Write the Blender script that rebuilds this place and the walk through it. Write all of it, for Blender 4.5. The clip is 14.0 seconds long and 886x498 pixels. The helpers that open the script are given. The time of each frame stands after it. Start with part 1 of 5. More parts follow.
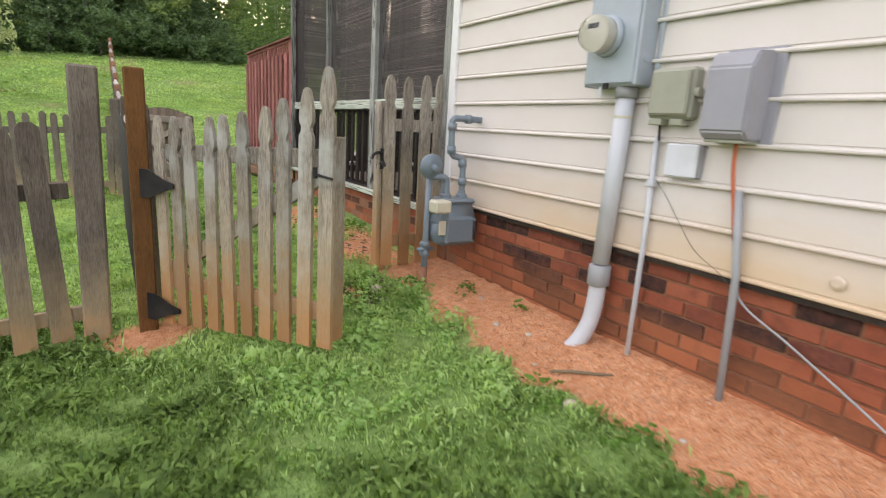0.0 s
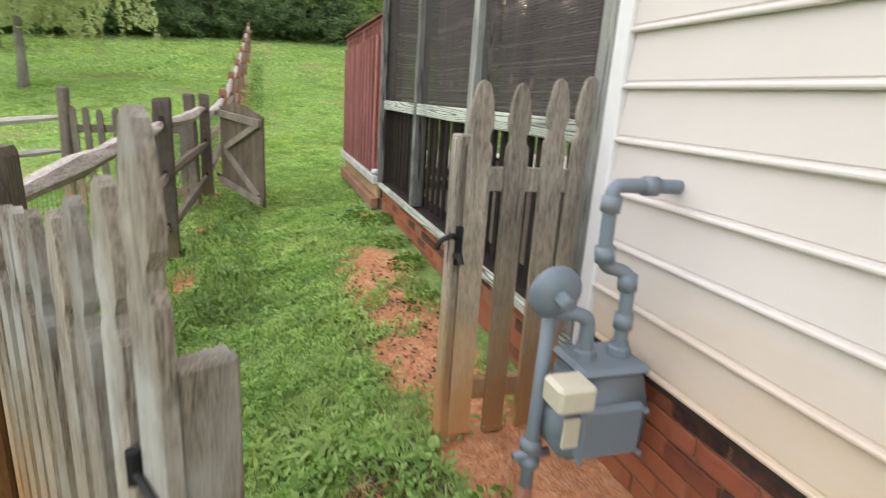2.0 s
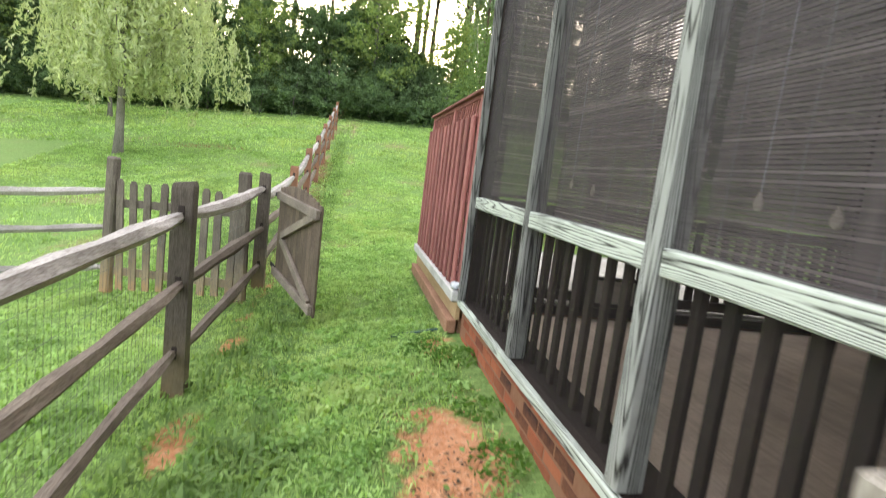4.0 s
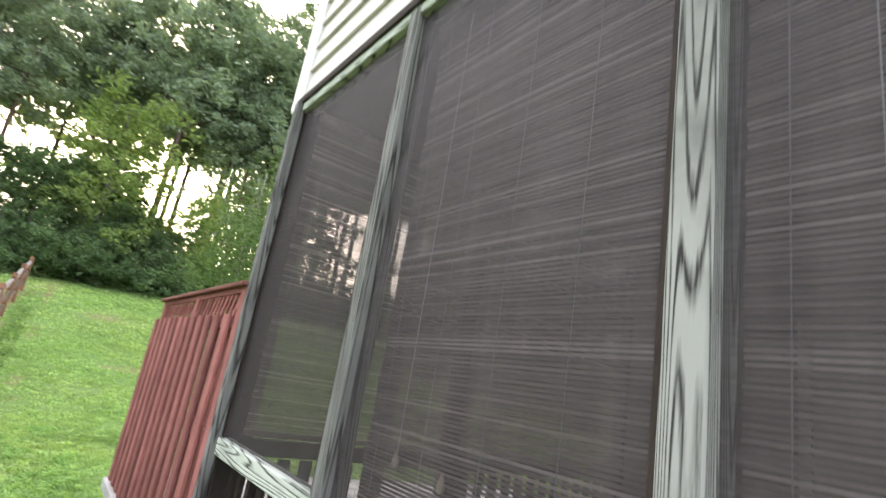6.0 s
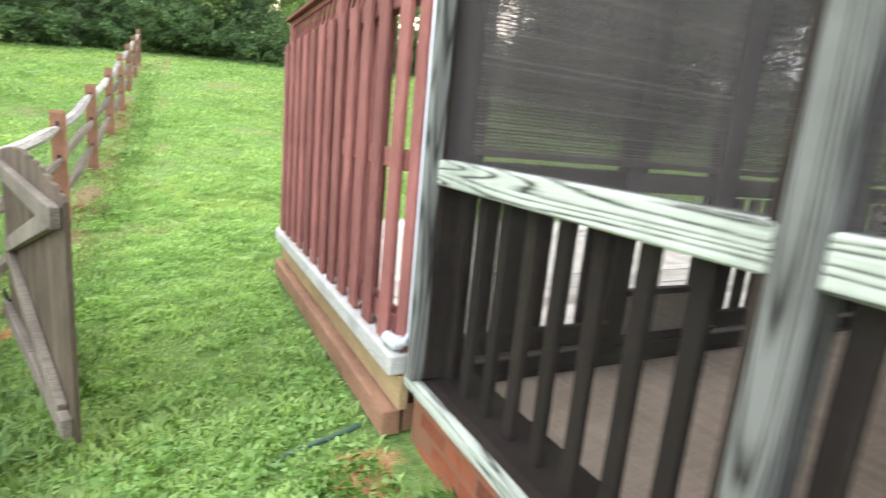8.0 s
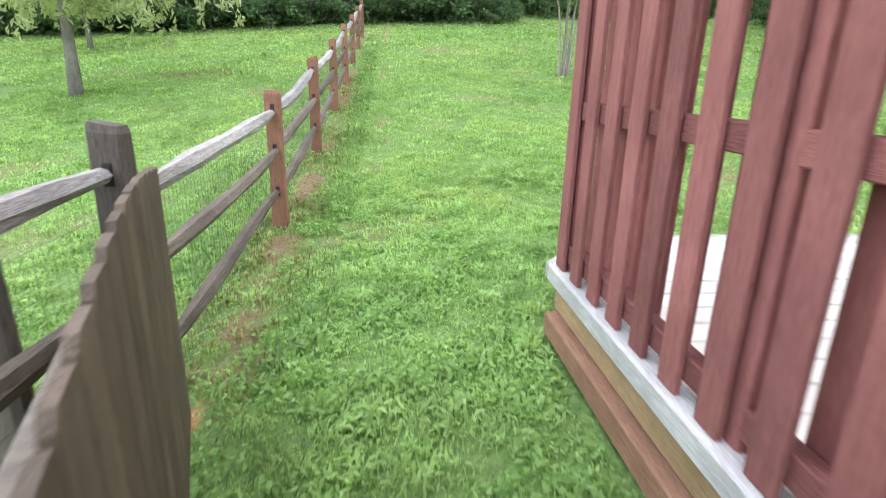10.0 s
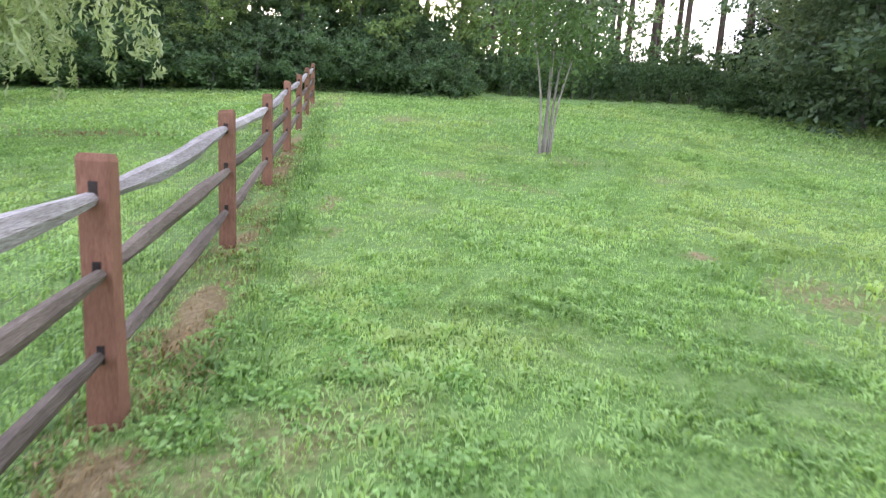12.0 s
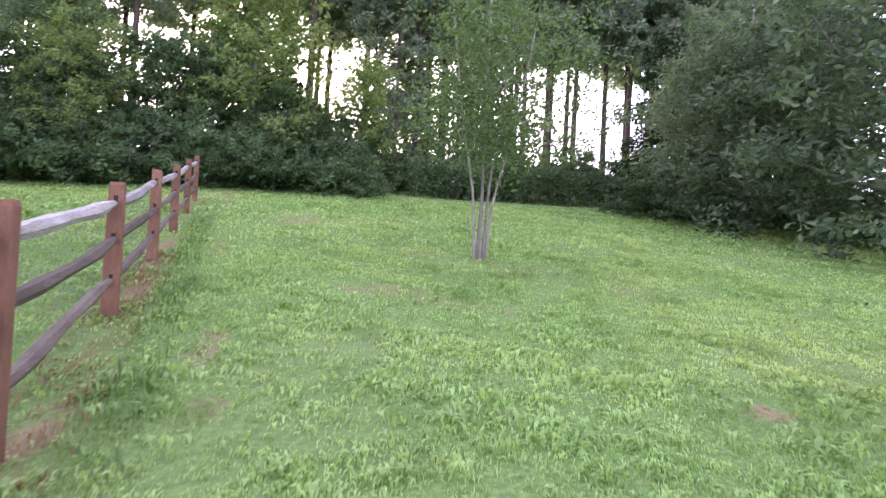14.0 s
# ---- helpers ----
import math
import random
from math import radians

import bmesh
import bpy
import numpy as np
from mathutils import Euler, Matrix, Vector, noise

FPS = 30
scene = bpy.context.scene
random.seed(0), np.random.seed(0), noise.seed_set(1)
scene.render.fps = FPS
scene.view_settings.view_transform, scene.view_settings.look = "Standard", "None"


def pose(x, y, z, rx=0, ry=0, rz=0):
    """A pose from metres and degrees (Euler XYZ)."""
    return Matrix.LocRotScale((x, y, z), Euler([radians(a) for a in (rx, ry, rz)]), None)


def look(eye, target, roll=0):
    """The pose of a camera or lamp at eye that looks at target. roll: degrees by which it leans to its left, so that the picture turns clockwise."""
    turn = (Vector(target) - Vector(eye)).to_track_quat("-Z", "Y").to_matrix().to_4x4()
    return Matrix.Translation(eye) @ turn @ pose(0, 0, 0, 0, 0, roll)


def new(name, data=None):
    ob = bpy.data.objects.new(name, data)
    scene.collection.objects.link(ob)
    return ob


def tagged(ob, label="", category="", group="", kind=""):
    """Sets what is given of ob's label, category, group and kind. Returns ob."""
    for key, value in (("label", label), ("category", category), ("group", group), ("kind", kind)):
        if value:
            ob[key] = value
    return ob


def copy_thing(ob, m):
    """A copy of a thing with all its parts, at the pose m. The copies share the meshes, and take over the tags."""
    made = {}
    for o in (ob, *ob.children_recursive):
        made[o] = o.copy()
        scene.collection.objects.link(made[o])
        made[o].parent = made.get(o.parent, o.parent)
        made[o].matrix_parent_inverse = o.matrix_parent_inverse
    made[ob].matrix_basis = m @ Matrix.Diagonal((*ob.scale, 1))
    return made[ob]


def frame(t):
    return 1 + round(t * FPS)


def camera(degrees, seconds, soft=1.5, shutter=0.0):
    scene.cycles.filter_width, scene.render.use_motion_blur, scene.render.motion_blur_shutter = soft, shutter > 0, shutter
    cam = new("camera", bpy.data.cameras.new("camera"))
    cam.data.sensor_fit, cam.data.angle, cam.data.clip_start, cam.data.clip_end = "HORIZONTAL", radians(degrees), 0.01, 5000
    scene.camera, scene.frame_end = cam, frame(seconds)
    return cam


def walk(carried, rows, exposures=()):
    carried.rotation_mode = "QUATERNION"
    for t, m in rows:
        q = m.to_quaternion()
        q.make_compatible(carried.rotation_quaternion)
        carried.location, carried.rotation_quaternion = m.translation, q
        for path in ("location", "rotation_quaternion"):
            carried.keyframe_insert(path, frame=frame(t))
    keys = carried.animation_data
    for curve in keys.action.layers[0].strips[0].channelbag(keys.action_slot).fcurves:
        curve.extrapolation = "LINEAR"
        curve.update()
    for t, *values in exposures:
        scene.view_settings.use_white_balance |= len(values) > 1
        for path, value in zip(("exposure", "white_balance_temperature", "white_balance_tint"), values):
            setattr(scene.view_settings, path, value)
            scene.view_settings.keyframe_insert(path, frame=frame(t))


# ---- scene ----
cam = camera(79.2, 14.0, soft=1.1, shutter=0.38)
PATH = [
    (0, (-0.097, -0.046, 1.093), (0.942, 1.607, 0.657), 3.5),
    (0.5, (0.097, 0.382, 1.173), (1.056, 2.072, 0.697), 3.6),
    (1, (0.331, 0.826, 1.203), (1.275, 2.503, 0.66), 3.9),
    (1.5, (0.687, 1.195, 1.242), (1.485, 2.939, 0.674), 3.6),
    (2, (0.871, 1.658, 1.356), (1.487, 3.484, 0.822), 4.0),
    (2.2, (0.927, 1.765, 1.393), (1.443, 3.623, 0.865), 4.2),
    (4.3, (1.027, 3.307, 1.487), (1.384, 5.27, 1.354), 6.6),
    (4.5, (1.007, 3.434, 1.552), (1.473, 5.378, 1.589), 7.5),
    (5, (1.021, 3.654, 1.7), (1.706, 5.493, 2.083), 9.3),
    (5.5, (1.071, 3.879, 1.758), (1.925, 5.595, 2.328), 10.6),
    (6, (1.118, 4.108, 1.699), (2.216, 5.697, 2.216), 9.6),
    (6.5, (1.166, 4.341, 1.565), (2.405, 5.88, 1.878), 8.6),
    (7, (1.218, 4.657, 1.509), (2.488, 6.201, 1.513), 7.1),
    (7.5, (1.192, 4.988, 1.483), (2.36, 6.595, 1.252), 6.1),
    (8, (1.165, 5.368, 1.398), (2.065, 7.105, 0.983), 5.3),
    (8.5, (1.066, 5.758, 1.357), (1.653, 7.585, 0.793), 3.3),
    (8.7, (1.008, 5.92, 1.351), (1.483, 7.76, 0.729), 2.5),
    (10.8, (1.178, 8.226, 1.43), (1.355, 10.152, 0.922), 1.2),
    (11, (1.164, 8.47, 1.415), (1.389, 10.403, 0.955), 1.8),
    (11.5, (1.17, 9.04, 1.353), (1.473, 10.971, 0.931), 2.7),
    (12, (1.122, 9.601, 1.363), (1.506, 11.534, 1.024), 3.5),
    (12.5, (1.084, 10.115, 1.433), (1.547, 12.046, 1.195), 3.9),
    (13, (1.079, 10.636, 1.421), (1.59, 12.56, 1.229), 3.9),
    (13.5, (1.044, 11.14, 1.424), (1.666, 13.04, 1.359), 3.8),
    (14, (1.1, 11.631, 1.472), (1.845, 13.487, 1.521), 3.0),
]
EXPOSURES = [(0, 1.12, 6850, 20), (1.5, 1.24, 6850, 19), (2.2, 1.3, 6800, 17), (4.5, 1.6, 6500, 14), (6, 1.52, 6400, 18), (7, 1.66, 6450, 18), (8, 1.9, 6400, 13), (8.5, 1.92, 6350, 14), (11, 1.45, 5800, 17), (11.5, 1.4, 5750, 19), (12, 1.38, 5700, 26), (12.5, 1.37, 5650, 33), (13, 1.35, 5600, 43), (14, 1.31, 5600, 46)]
walk(cam, [(t, look(e, a, r)) for t, e, a, r in PATH], EXPOSURES)

# ---- world, sun ----
SUN = Vector((0.09, 1.0, 0.33)).normalized()
world = bpy.data.worlds.new("evening_sky")
scene.world = world
world.use_nodes = True
_n = world.node_tree.nodes
_sky = _n.new("ShaderNodeTexSky")
_sky.sky_type = "NISHITA"
_sky.sun_disc = False
_sky.sun_elevation = math.asin(SUN.z)
_sky.sun_rotation = math.atan2(SUN.x, SUN.y)
_sky.air_density, _sky.dust_density, _sky.ozone_density = 1.0, 6.0, 1.0
world.node_tree.links.new(_sky.outputs[0], _n["Background"].inputs[0])
_n["Background"].inputs[1].default_value = 0.1
_veil = _n.new("ShaderNodeBackground")    # even high cloud over the whole dome
_veil.inputs[0].default_value, _veil.inputs[1].default_value = (0.95, 0.98, 1.0, 1), 0.85
_both = _n.new("ShaderNodeAddShader")
world.node_tree.links.new(_n["Background"].outputs[0], _both.inputs[0])
world.node_tree.links.new(_veil.outputs[0], _both.inputs[1])
world.node_tree.links.new(_both.outputs[0], _n["World Output"].inputs[0])
sun_lamp = new("sun", bpy.data.lights.new("sun", "SUN"))
sun_lamp.data.energy, sun_lamp.data.angle, sun_lamp.data.color = 1.5, radians(10.0), (1.0, 0.9, 0.74)
sun_lamp.matrix_basis = look(SUN * 60, (0, 0, 0))

# ---- material helpers ----
rng = np.random.default_rng(7)


class Nodes:
    """A short way to write node trees."""

    def __init__(self, name, rough=0.7, metal=0.0, spec=0.5):
        self.mat = bpy.data.materials.new(name)
        self.mat.use_nodes = True
        self.t = self.mat.node_tree
        self.bsdf = self.t.nodes["Principled BSDF"]
        self.bsdf.inputs["Roughness"].default_value = rough
        self.bsdf.inputs["Metallic"].default_value = metal
        self.bsdf.inputs["Specular IOR Level"].default_value = spec

    def add(self, kind, **ins):
        n = self.t.nodes.new("ShaderNode" + kind)
        for k, v in ins.items():
            self.put(n, k.replace("_", " "), v)
        return n

    def put(self, n, key, v):
        s = n.inputs[int(key[1:])] if key[0] == "i" and key[1:].isdigit() else n.inputs[key]
        if isinstance(v, bpy.types.NodeSocket):
            self.t.links.new(v, s)
        else:
            s.default_value = v

    def coords(self, scale=(1, 1, 1), world_space=False, vary=True):
        src = self.add("NewGeometry").outputs["Position"] if world_space else self.add("TexCoord").outputs["Object"]
        if vary and not world_space:
            shift = self.add("VectorMath")
            shift.operation = "SCALE"
            comb = self.add("CombineXYZ", X=self.add("ObjectInfo").outputs["Random"], Y=self.add("ObjectInfo").outputs["Random"], Z=self.add("ObjectInfo").outputs["Random"])
            self.put(shift, "i0", comb.outputs[0])
            shift.inputs["Scale"].default_value = 37.0
            plus = self.add("VectorMath", i0=src, i1=shift.outputs[0])
            src = plus.outputs[0]
        m = self.add("Mapping", Vector=src)
        m.inputs["Scale"].default_value = scale
        return m.outputs[0]

    def noise(self, vec, scale, detail=4.0, rough=0.55, distort=0.0):
        return self.add("TexNoise", Vector=vec, Scale=scale, Detail=detail, Roughness=rough, Distortion=distort).outputs["Fac"]

    def ramp(self, fac, *stops):
        r = self.add("ValToRGB", Fac=fac)
        e = r.color_ramp.elements
        while len(e) < len(stops):
            e.new(0.5)
        for k, (p, c) in zip(e, stops):
            k.position = p
            k.color = (*c, 1) if len(c) == 3 else c
        return r.outputs[0]

    def grey(self, fac, a, b, lo=0.0, hi=1.0):
        m = self.add("MapRange", Value=fac)
        for k, v in zip(("From Min", "From Max", "To Min", "To Max"), (a, b, lo, hi)):
            m.inputs[k].default_value = v
        return m.outputs[0]

    def mix(self, fac, a, b, mode="MIX"):
        m = self.add("MixRGB", Fac=fac)
        m.blend_type = mode
        for k, v in (("Color1", a), ("Color2", b)):
            self.put(m, k, (*v, 1) if isinstance(v, tuple) else v)
        return m.outputs[0]

    def math(self, op, a, b=0.0):
        m = self.add("Math")
        m.operation = op
        self.put(m, "i0", a)
        self.put(m, "i1", b)
        return m.outputs[0]

    def bump(self, h, strength=0.3, distance=0.01):
        self.put(self.bsdf, "Normal", self.add("Bump", Height=h, Strength=strength, Distance=distance).outputs[0])

    def colour(self, c):
        self.put(self.bsdf, "Base Color", c)
        return self

    def height_of(self):
        return self.add("SeparateXYZ", Vector=self.add("NewGeometry").outputs["Position"]).outputs["Z"]


def wood(name, dark, light, grain=(14, 14, 1.2), rough=0.8, clay=0.0, patches=None):
    """Timber with its grain along the local axis that has the small scale."""
    n = Nodes(name, rough, spec=0.25)
    v = n.coords(grain)
    g = n.noise(v, 5.0, 6, 0.65, 1.2)
    fine = n.noise(n.coords(tuple(k * 4 for k in grain)), 6.0, 3)
    big = n.noise(n.coords((1.5, 1.5, 1.5)), 2.0, 3)
    c = n.ramp(g, (0.3, dark), (0.62, light))
    c = n.mix(0.45, c, n.ramp(fine, (0.35, dark), (0.6, light)))
    c = n.mix(n.grey(big, 0.35, 0.7, 0.0, 0.45), c, tuple(k * 0.55 for k in dark))
    if patches:
        c = n.mix(n.grey(n.noise(n.coords((1, 1, 1)), 3.0, 5), 0.5, 0.62, 0, 0.7), c, patches)
    if clay:
        edge = n.math("ADD", n.height_of(), n.math("MULTIPLY", n.noise(n.coords((3, 3, 3)), 3.0, 4), -0.5))
        c = n.mix(n.grey(edge, clay + 0.25, clay - 0.3, 0.0, 0.5), c, (0.45, 0.34, 0.18))
        c = n.mix(n.grey(edge, clay - 0.12, clay - 0.55, 0.0, 0.85), c, (0.4, 0.19, 0.07))
    tint = n.add("HueSaturation", Color=c, Value=n.grey(n.add("ObjectInfo").outputs["Random"], 0, 1, 0.75, 1.2))
    n.colour(tint.outputs[0])
    n.bump(n.math("ADD", g, n.math("MULTIPLY", fine, 0.5)), 0.6, 0.006)
    return n.mat


def paint(name, c, rough=0.5, metal=0.0, dirt=(0.2, 0.16, 0.12), amount=0.3, scale=6.0, spec=0.4):
    n = Nodes(name, rough, metal, spec)
    a = n.noise(n.coords((1, 1, 1)), scale, 6, 0.6)
    b = n.noise(n.coords((1, 1, 0.3)), scale * 7, 4)
    k = n.mix(n.grey(a, 0.48, 0.8, 0, amount), c, dirt)
    k = n.mix(n.grey(b, 0.4, 0.75, 0, amount * 0.5), k, tuple(x * 0.7 for x in c))
    n.colour(k)
    n.put(n.bsdf, "Roughness", n.grey(a, 0.3, 0.7, rough - 0.1, min(1, rough + 0.15)))
    n.bump(b, 0.12, 0.003)
    return n.mat


def leaf(name, dark, light, through_share=0.4, rough=0.68, patch=None):
    """Leaves: each one its own tint, and light comes through them."""
    n = Nodes(name, rough, spec=0.2)
    r = n.add("NewGeometry").outputs["Random Per Island"]
    big = n.noise(n.coords((1, 1, 1), world_space=True), 0.6, 3)
    c = n.ramp(n.math("ADD", n.math("ADD", n.math("MULTIPLY", r, 0.42), 0.09), n.math("MULTIPLY", big, 0.4)), (0.15, dark), (0.8, light))
    if patch:
        wide = n.noise(n.coords((1, 1, 1), world_space=True), 0.22, 5, 0.65)
        c = n.mix(n.grey(wide, 0.46, 0.62, 0.0, 0.85), c, patch)
        tone = n.noise(n.coords((1, 1, 1), world_space=True), 1.1, 4, 0.6)
        c = n.mix(n.grey(tone, 0.46, 0.66, 0.0, 0.6), c, tuple(k * 0.85 for k in dark))
        clover = n.noise(n.coords((1, 1, 1), world_space=True), 6.0, 3, 0.6)
        c = n.mix(n.grey(clover, 0.52, 0.66, 0.0, 0.6), c, tuple(k * 1.12 for k in light))
    n.colour(c)
    tr = n.add("BsdfTranslucent", Color=n.mix(1.0, c, (1.0, 1.0, 0.55), "MULTIPLY"))
    m = n.add("MixShader", Fac=through_share)
    n.t.links.new(n.bsdf.outputs[0], m.inputs[1])
    n.t.links.new(tr.outputs[0], m.inputs[2])
    n.t.links.new(m.outputs[0], n.t.nodes["Material Output"].inputs["Surface"])
    return n.mat


# ---- materials ----
M = {}
n = Nodes("lawn_soil", 0.95, spec=0.1)
p = n.coords((1, 1, 1), world_space=True)
bare = n.add("Attribute")
bare.attribute_name = "bare"
fine = n.noise(p, 22.0, 8, 0.7)
mid = n.noise(p, 2.3, 5, 0.6)
far = n.noise(p, 0.35, 4)
green = n.ramp(fine, (0.28, (0.09, 0.17, 0.045)), (0.55, (0.24, 0.38, 0.11)), (0.75, (0.36, 0.5, 0.18)))
green = n.mix(n.grey(far, 0.42, 0.68, 0.0, 0.6), green, (0.26, 0.34, 0.13))
green = n.mix(n.grey(mid, 0.55, 0.75, 0.0, 0.4), green, (0.28, 0.28, 0.12))
clay = n.ramp(fine, (0.27, (0.42, 0.16, 0.07)), (0.48, (0.75, 0.35, 0.175)), (0.74, (0.85, 0.52, 0.33)))
clay = n.mix(n.grey(mid, 0.42, 0.72, 0, 0.45), clay, (0.5, 0.21, 0.1))
crumb = n.add("TexVoronoi", Vector=p, Scale=38.0).outputs["Distance"]
clay = n.mix(n.grey(crumb, 0.05, 0.5, 0.35, 0.0), clay, (0.76, 0.42, 0.25))
straw = n.ramp(fine, (0.3, (0.21, 0.155, 0.075)), (0.7, (0.48, 0.38, 0.21)))
dry = n.add("Attribute")
dry.attribute_name = "dry"
mask = n.grey(n.math("ADD", bare.outputs["Fac"], n.math("MULTIPLY", n.math("SUBTRACT", n.noise(p, 7.0, 6, 0.65), 0.5), 0.9)), 0.42, 0.6)
mask2 = n.grey(n.math("ADD", dry.outputs["Fac"], n.math("MULTIPLY", n.math("SUBTRACT", n.noise(p, 5.0, 6, 0.65), 0.5), 1.0)), 0.35, 0.75)
n.colour(n.mix(mask, n.mix(mask2, green, straw), clay))
n.bump(n.math("ADD", n.math("ADD", fine, n.math("MULTIPLY", crumb, -0.35)), n.noise(p, 90.0, 3)), 1.0, 0.025)
M["ground"] = n.mat
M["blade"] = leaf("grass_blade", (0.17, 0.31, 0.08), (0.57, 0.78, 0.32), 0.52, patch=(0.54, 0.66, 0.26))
# Darker copy of the lawn blade, with the front lawn's shade in its colour.
M["blade_shaded"] = leaf("shaded_lawn_blade", (0.045, 0.095, 0.022), (0.24, 0.375, 0.095), 0.42, patch=(0.18, 0.265, 0.075))
M["clover"] = leaf("clover_leaf", (0.14, 0.29, 0.07), (0.54, 0.76, 0.31), 0.5)
M["long_blade"] = leaf("long_shaded_grass_blade", (0.07, 0.14, 0.04), (0.3, 0.45, 0.15), 0.42)
M["litter"] = leaf("dead_leaf_litter", (0.035, 0.026, 0.02), (0.2, 0.15, 0.1), 0.1)
M["blade_dry"] = leaf("dry_grass", (0.2, 0.14, 0.06), (0.4, 0.3, 0.15), 0.3)
M["weed"] = leaf("weed_leaf", (0.05, 0.13, 0.02), (0.16, 0.3, 0.05), 0.3)

n = Nodes("vinyl_siding", 0.42, spec=0.35)
p = n.coords((1, 1, 1), world_space=True)
stain = n.noise(n.coords((0.7, 0.7, 2.5), world_space=True), 1.6, 5, 0.6)
low = n.grey(n.math("ADD", n.height_of(), n.math("MULTIPLY", stain, -0.55)), 0.62, 0.28, 0.0, 0.55)
c = n.mix(n.grey(n.noise(p, 2.0, 5), 0.4, 0.75, 0, 0.35), (0.63, 0.585, 0.545), (0.53, 0.485, 0.44))
c = n.mix(low, c, (0.55, 0.33, 0.1))
n.colour(c)
n.bump(n.noise(n.coords((2, 1.2, 30), world_space=True), 14.0, 3), 0.12, 0.002)
M["siding"] = n.mat

n = Nodes("fired_brick", 0.9, spec=0.15)
r = n.add("ObjectInfo").outputs["Random"]
c = n.ramp(r, (0.0, (0.028, 0.019, 0.019)), (0.3, (0.05, 0.03, 0.027)), (0.36, (0.15, 0.05, 0.034)), (0.6, (0.26, 0.075, 0.042)), (1.0, (0.34, 0.11, 0.06)))
c = n.mix(n.grey(n.noise(n.coords((1, 1, 1)), 30.0, 5, 0.7), 0.4, 0.8, 0, 0.35), c, (0.33, 0.12, 0.07))
c = n.mix(n.grey(n.noise(n.coords((1, 1, 1)), 9.0, 3), 0.5, 0.7, 0, 0.5), c, (0.1, 0.04, 0.03))
dust = n.math("ADD", n.height_of(), n.math("MULTIPLY", n.noise(n.coords((1, 1, 2), world_space=True), 2.5, 4), -0.3))
c = n.mix(n.grey(dust, 0.24, -0.12, 0.0, 0.7), c, (0.44, 0.165, 0.07))
n.colour(c)
n.bump(n.noise(n.coords((1, 1, 1)), 60.0, 5, 0.7), 0.7, 0.006)
M["brick"] = n.mat
M["mortar"] = paint("mortar", (0.25, 0.12, 0.068), 0.95, dirt=(0.2, 0.08, 0.04), amount=0.7, scale=9)

M["picket"] = wood("weathered_picket", (0.055, 0.043, 0.032), (0.44, 0.39, 0.315), clay=0.34, patches=(0.44, 0.44, 0.4))
M["picket_clay"] = wood("clay_stained_picket", (0.055, 0.043, 0.032), (0.46, 0.41, 0.34), clay=0.52)
M["gate_rail"] = wood("weathered_gate_rail", (0.09, 0.07, 0.052), (0.4, 0.34, 0.27), grain=(1.2, 14, 14))
M["grey_post"] = wood("weathered_post", (0.055, 0.043, 0.034), (0.205, 0.172, 0.14), clay=-0.12)
M["old_rail"] = wood("old_split_rail", (0.08, 0.058, 0.043), (0.27, 0.22, 0.17), grain=(14, 1.2, 14))
M["pale_rail"] = wood("pale_split_rail", (0.15, 0.12, 0.1), (0.56, 0.52, 0.48), grain=(14, 1.2, 14))
M["gate_wood"] = wood("gate_wood", (0.07, 0.05, 0.036), (0.21, 0.16, 0.115))
M["brown_post"] = wood("new_brown_post", (0.085, 0.036, 0.01), (0.19, 0.085, 0.025), clay=0.0)
M["terra_post"] = wood("cedar_post", (0.2, 0.088, 0.052), (0.42, 0.215, 0.135))
M["red"] = wood("red_stained_wood", (0.2, 0.07, 0.06), (0.38, 0.155, 0.135))
M["redh"] = wood("red_stained_rail", (0.17, 0.058, 0.05), (0.34, 0.135, 0.115), grain=(14, 1.2, 14))


def old_timber(name, along, pale, mid_tone, line):
    """Silvered softwood: long flowing dark grain lines and knots; along is the axis of the grain."""
    n = Nodes(name, 0.75, spec=0.25)
    s = [1.0, 1.0, 1.0]
    s["xyz".index(along)] = 0.045
    v = n.coords(tuple(s))
    warp = n.noise(v, 6.5, 2, 0.4)
    ring = n.math("FRACT", n.math("MULTIPLY", warp, 34.0))
    ring = n.math("ABSOLUTE", n.math("SUBTRACT", ring, 0.5))
    t = [40.0, 40.0, 40.0]
    t["xyz".index(along)] = 2.0
    fibre = n.noise(n.coords(tuple(t)), 4.0, 4, 0.6)
    c = n.ramp(n.math("ADD", ring, n.math("MULTIPLY", n.math("SUBTRACT", fibre, 0.5), 0.5)), (0.02, line), (0.12, mid_tone), (0.26, pale))
    c = n.mix(n.grey(n.noise(n.coords((1, 1, 1)), 2.5, 5), 0.5, 0.7, 0, 0.6), c, tuple(k * 0.35 for k in mid_tone))
    n.colour(c)
    n.bump(n.math("ADD", ring, fibre), 0.5, 0.004)
    return n.mat


M["porch_post"] = old_timber("silvered_post", "z", (0.34, 0.345, 0.315), (0.17, 0.173, 0.157), (0.03, 0.028, 0.025))
M["grey_porch_post"] = old_timber("dark_silvered_post", "z", (0.2, 0.2, 0.185), (0.11, 0.11, 0.1), (0.03, 0.028, 0.025))
M["porch_rail"] = old_timber("silvered_rail", "y", (0.52, 0.56, 0.48), (0.33, 0.35, 0.3), (0.05, 0.05, 0.042))
n = Nodes("blind_slat", 0.55, spec=0.3)
r = n.add("NewGeometry").outputs["Random Per Island"]
# The palest stop paints glints into a few random slats.
c = n.ramp(r, (0.0, (0.14, 0.106, 0.1)), (0.7, (0.28, 0.215, 0.205)), (1.0, (0.52, 0.425, 0.405)))
c = n.mix(n.grey(n.noise(n.coords((1, 1, 4), world_space=True), 3.0, 5), 0.4, 0.7, 0, 0.5), c, (0.13, 0.105, 0.1))
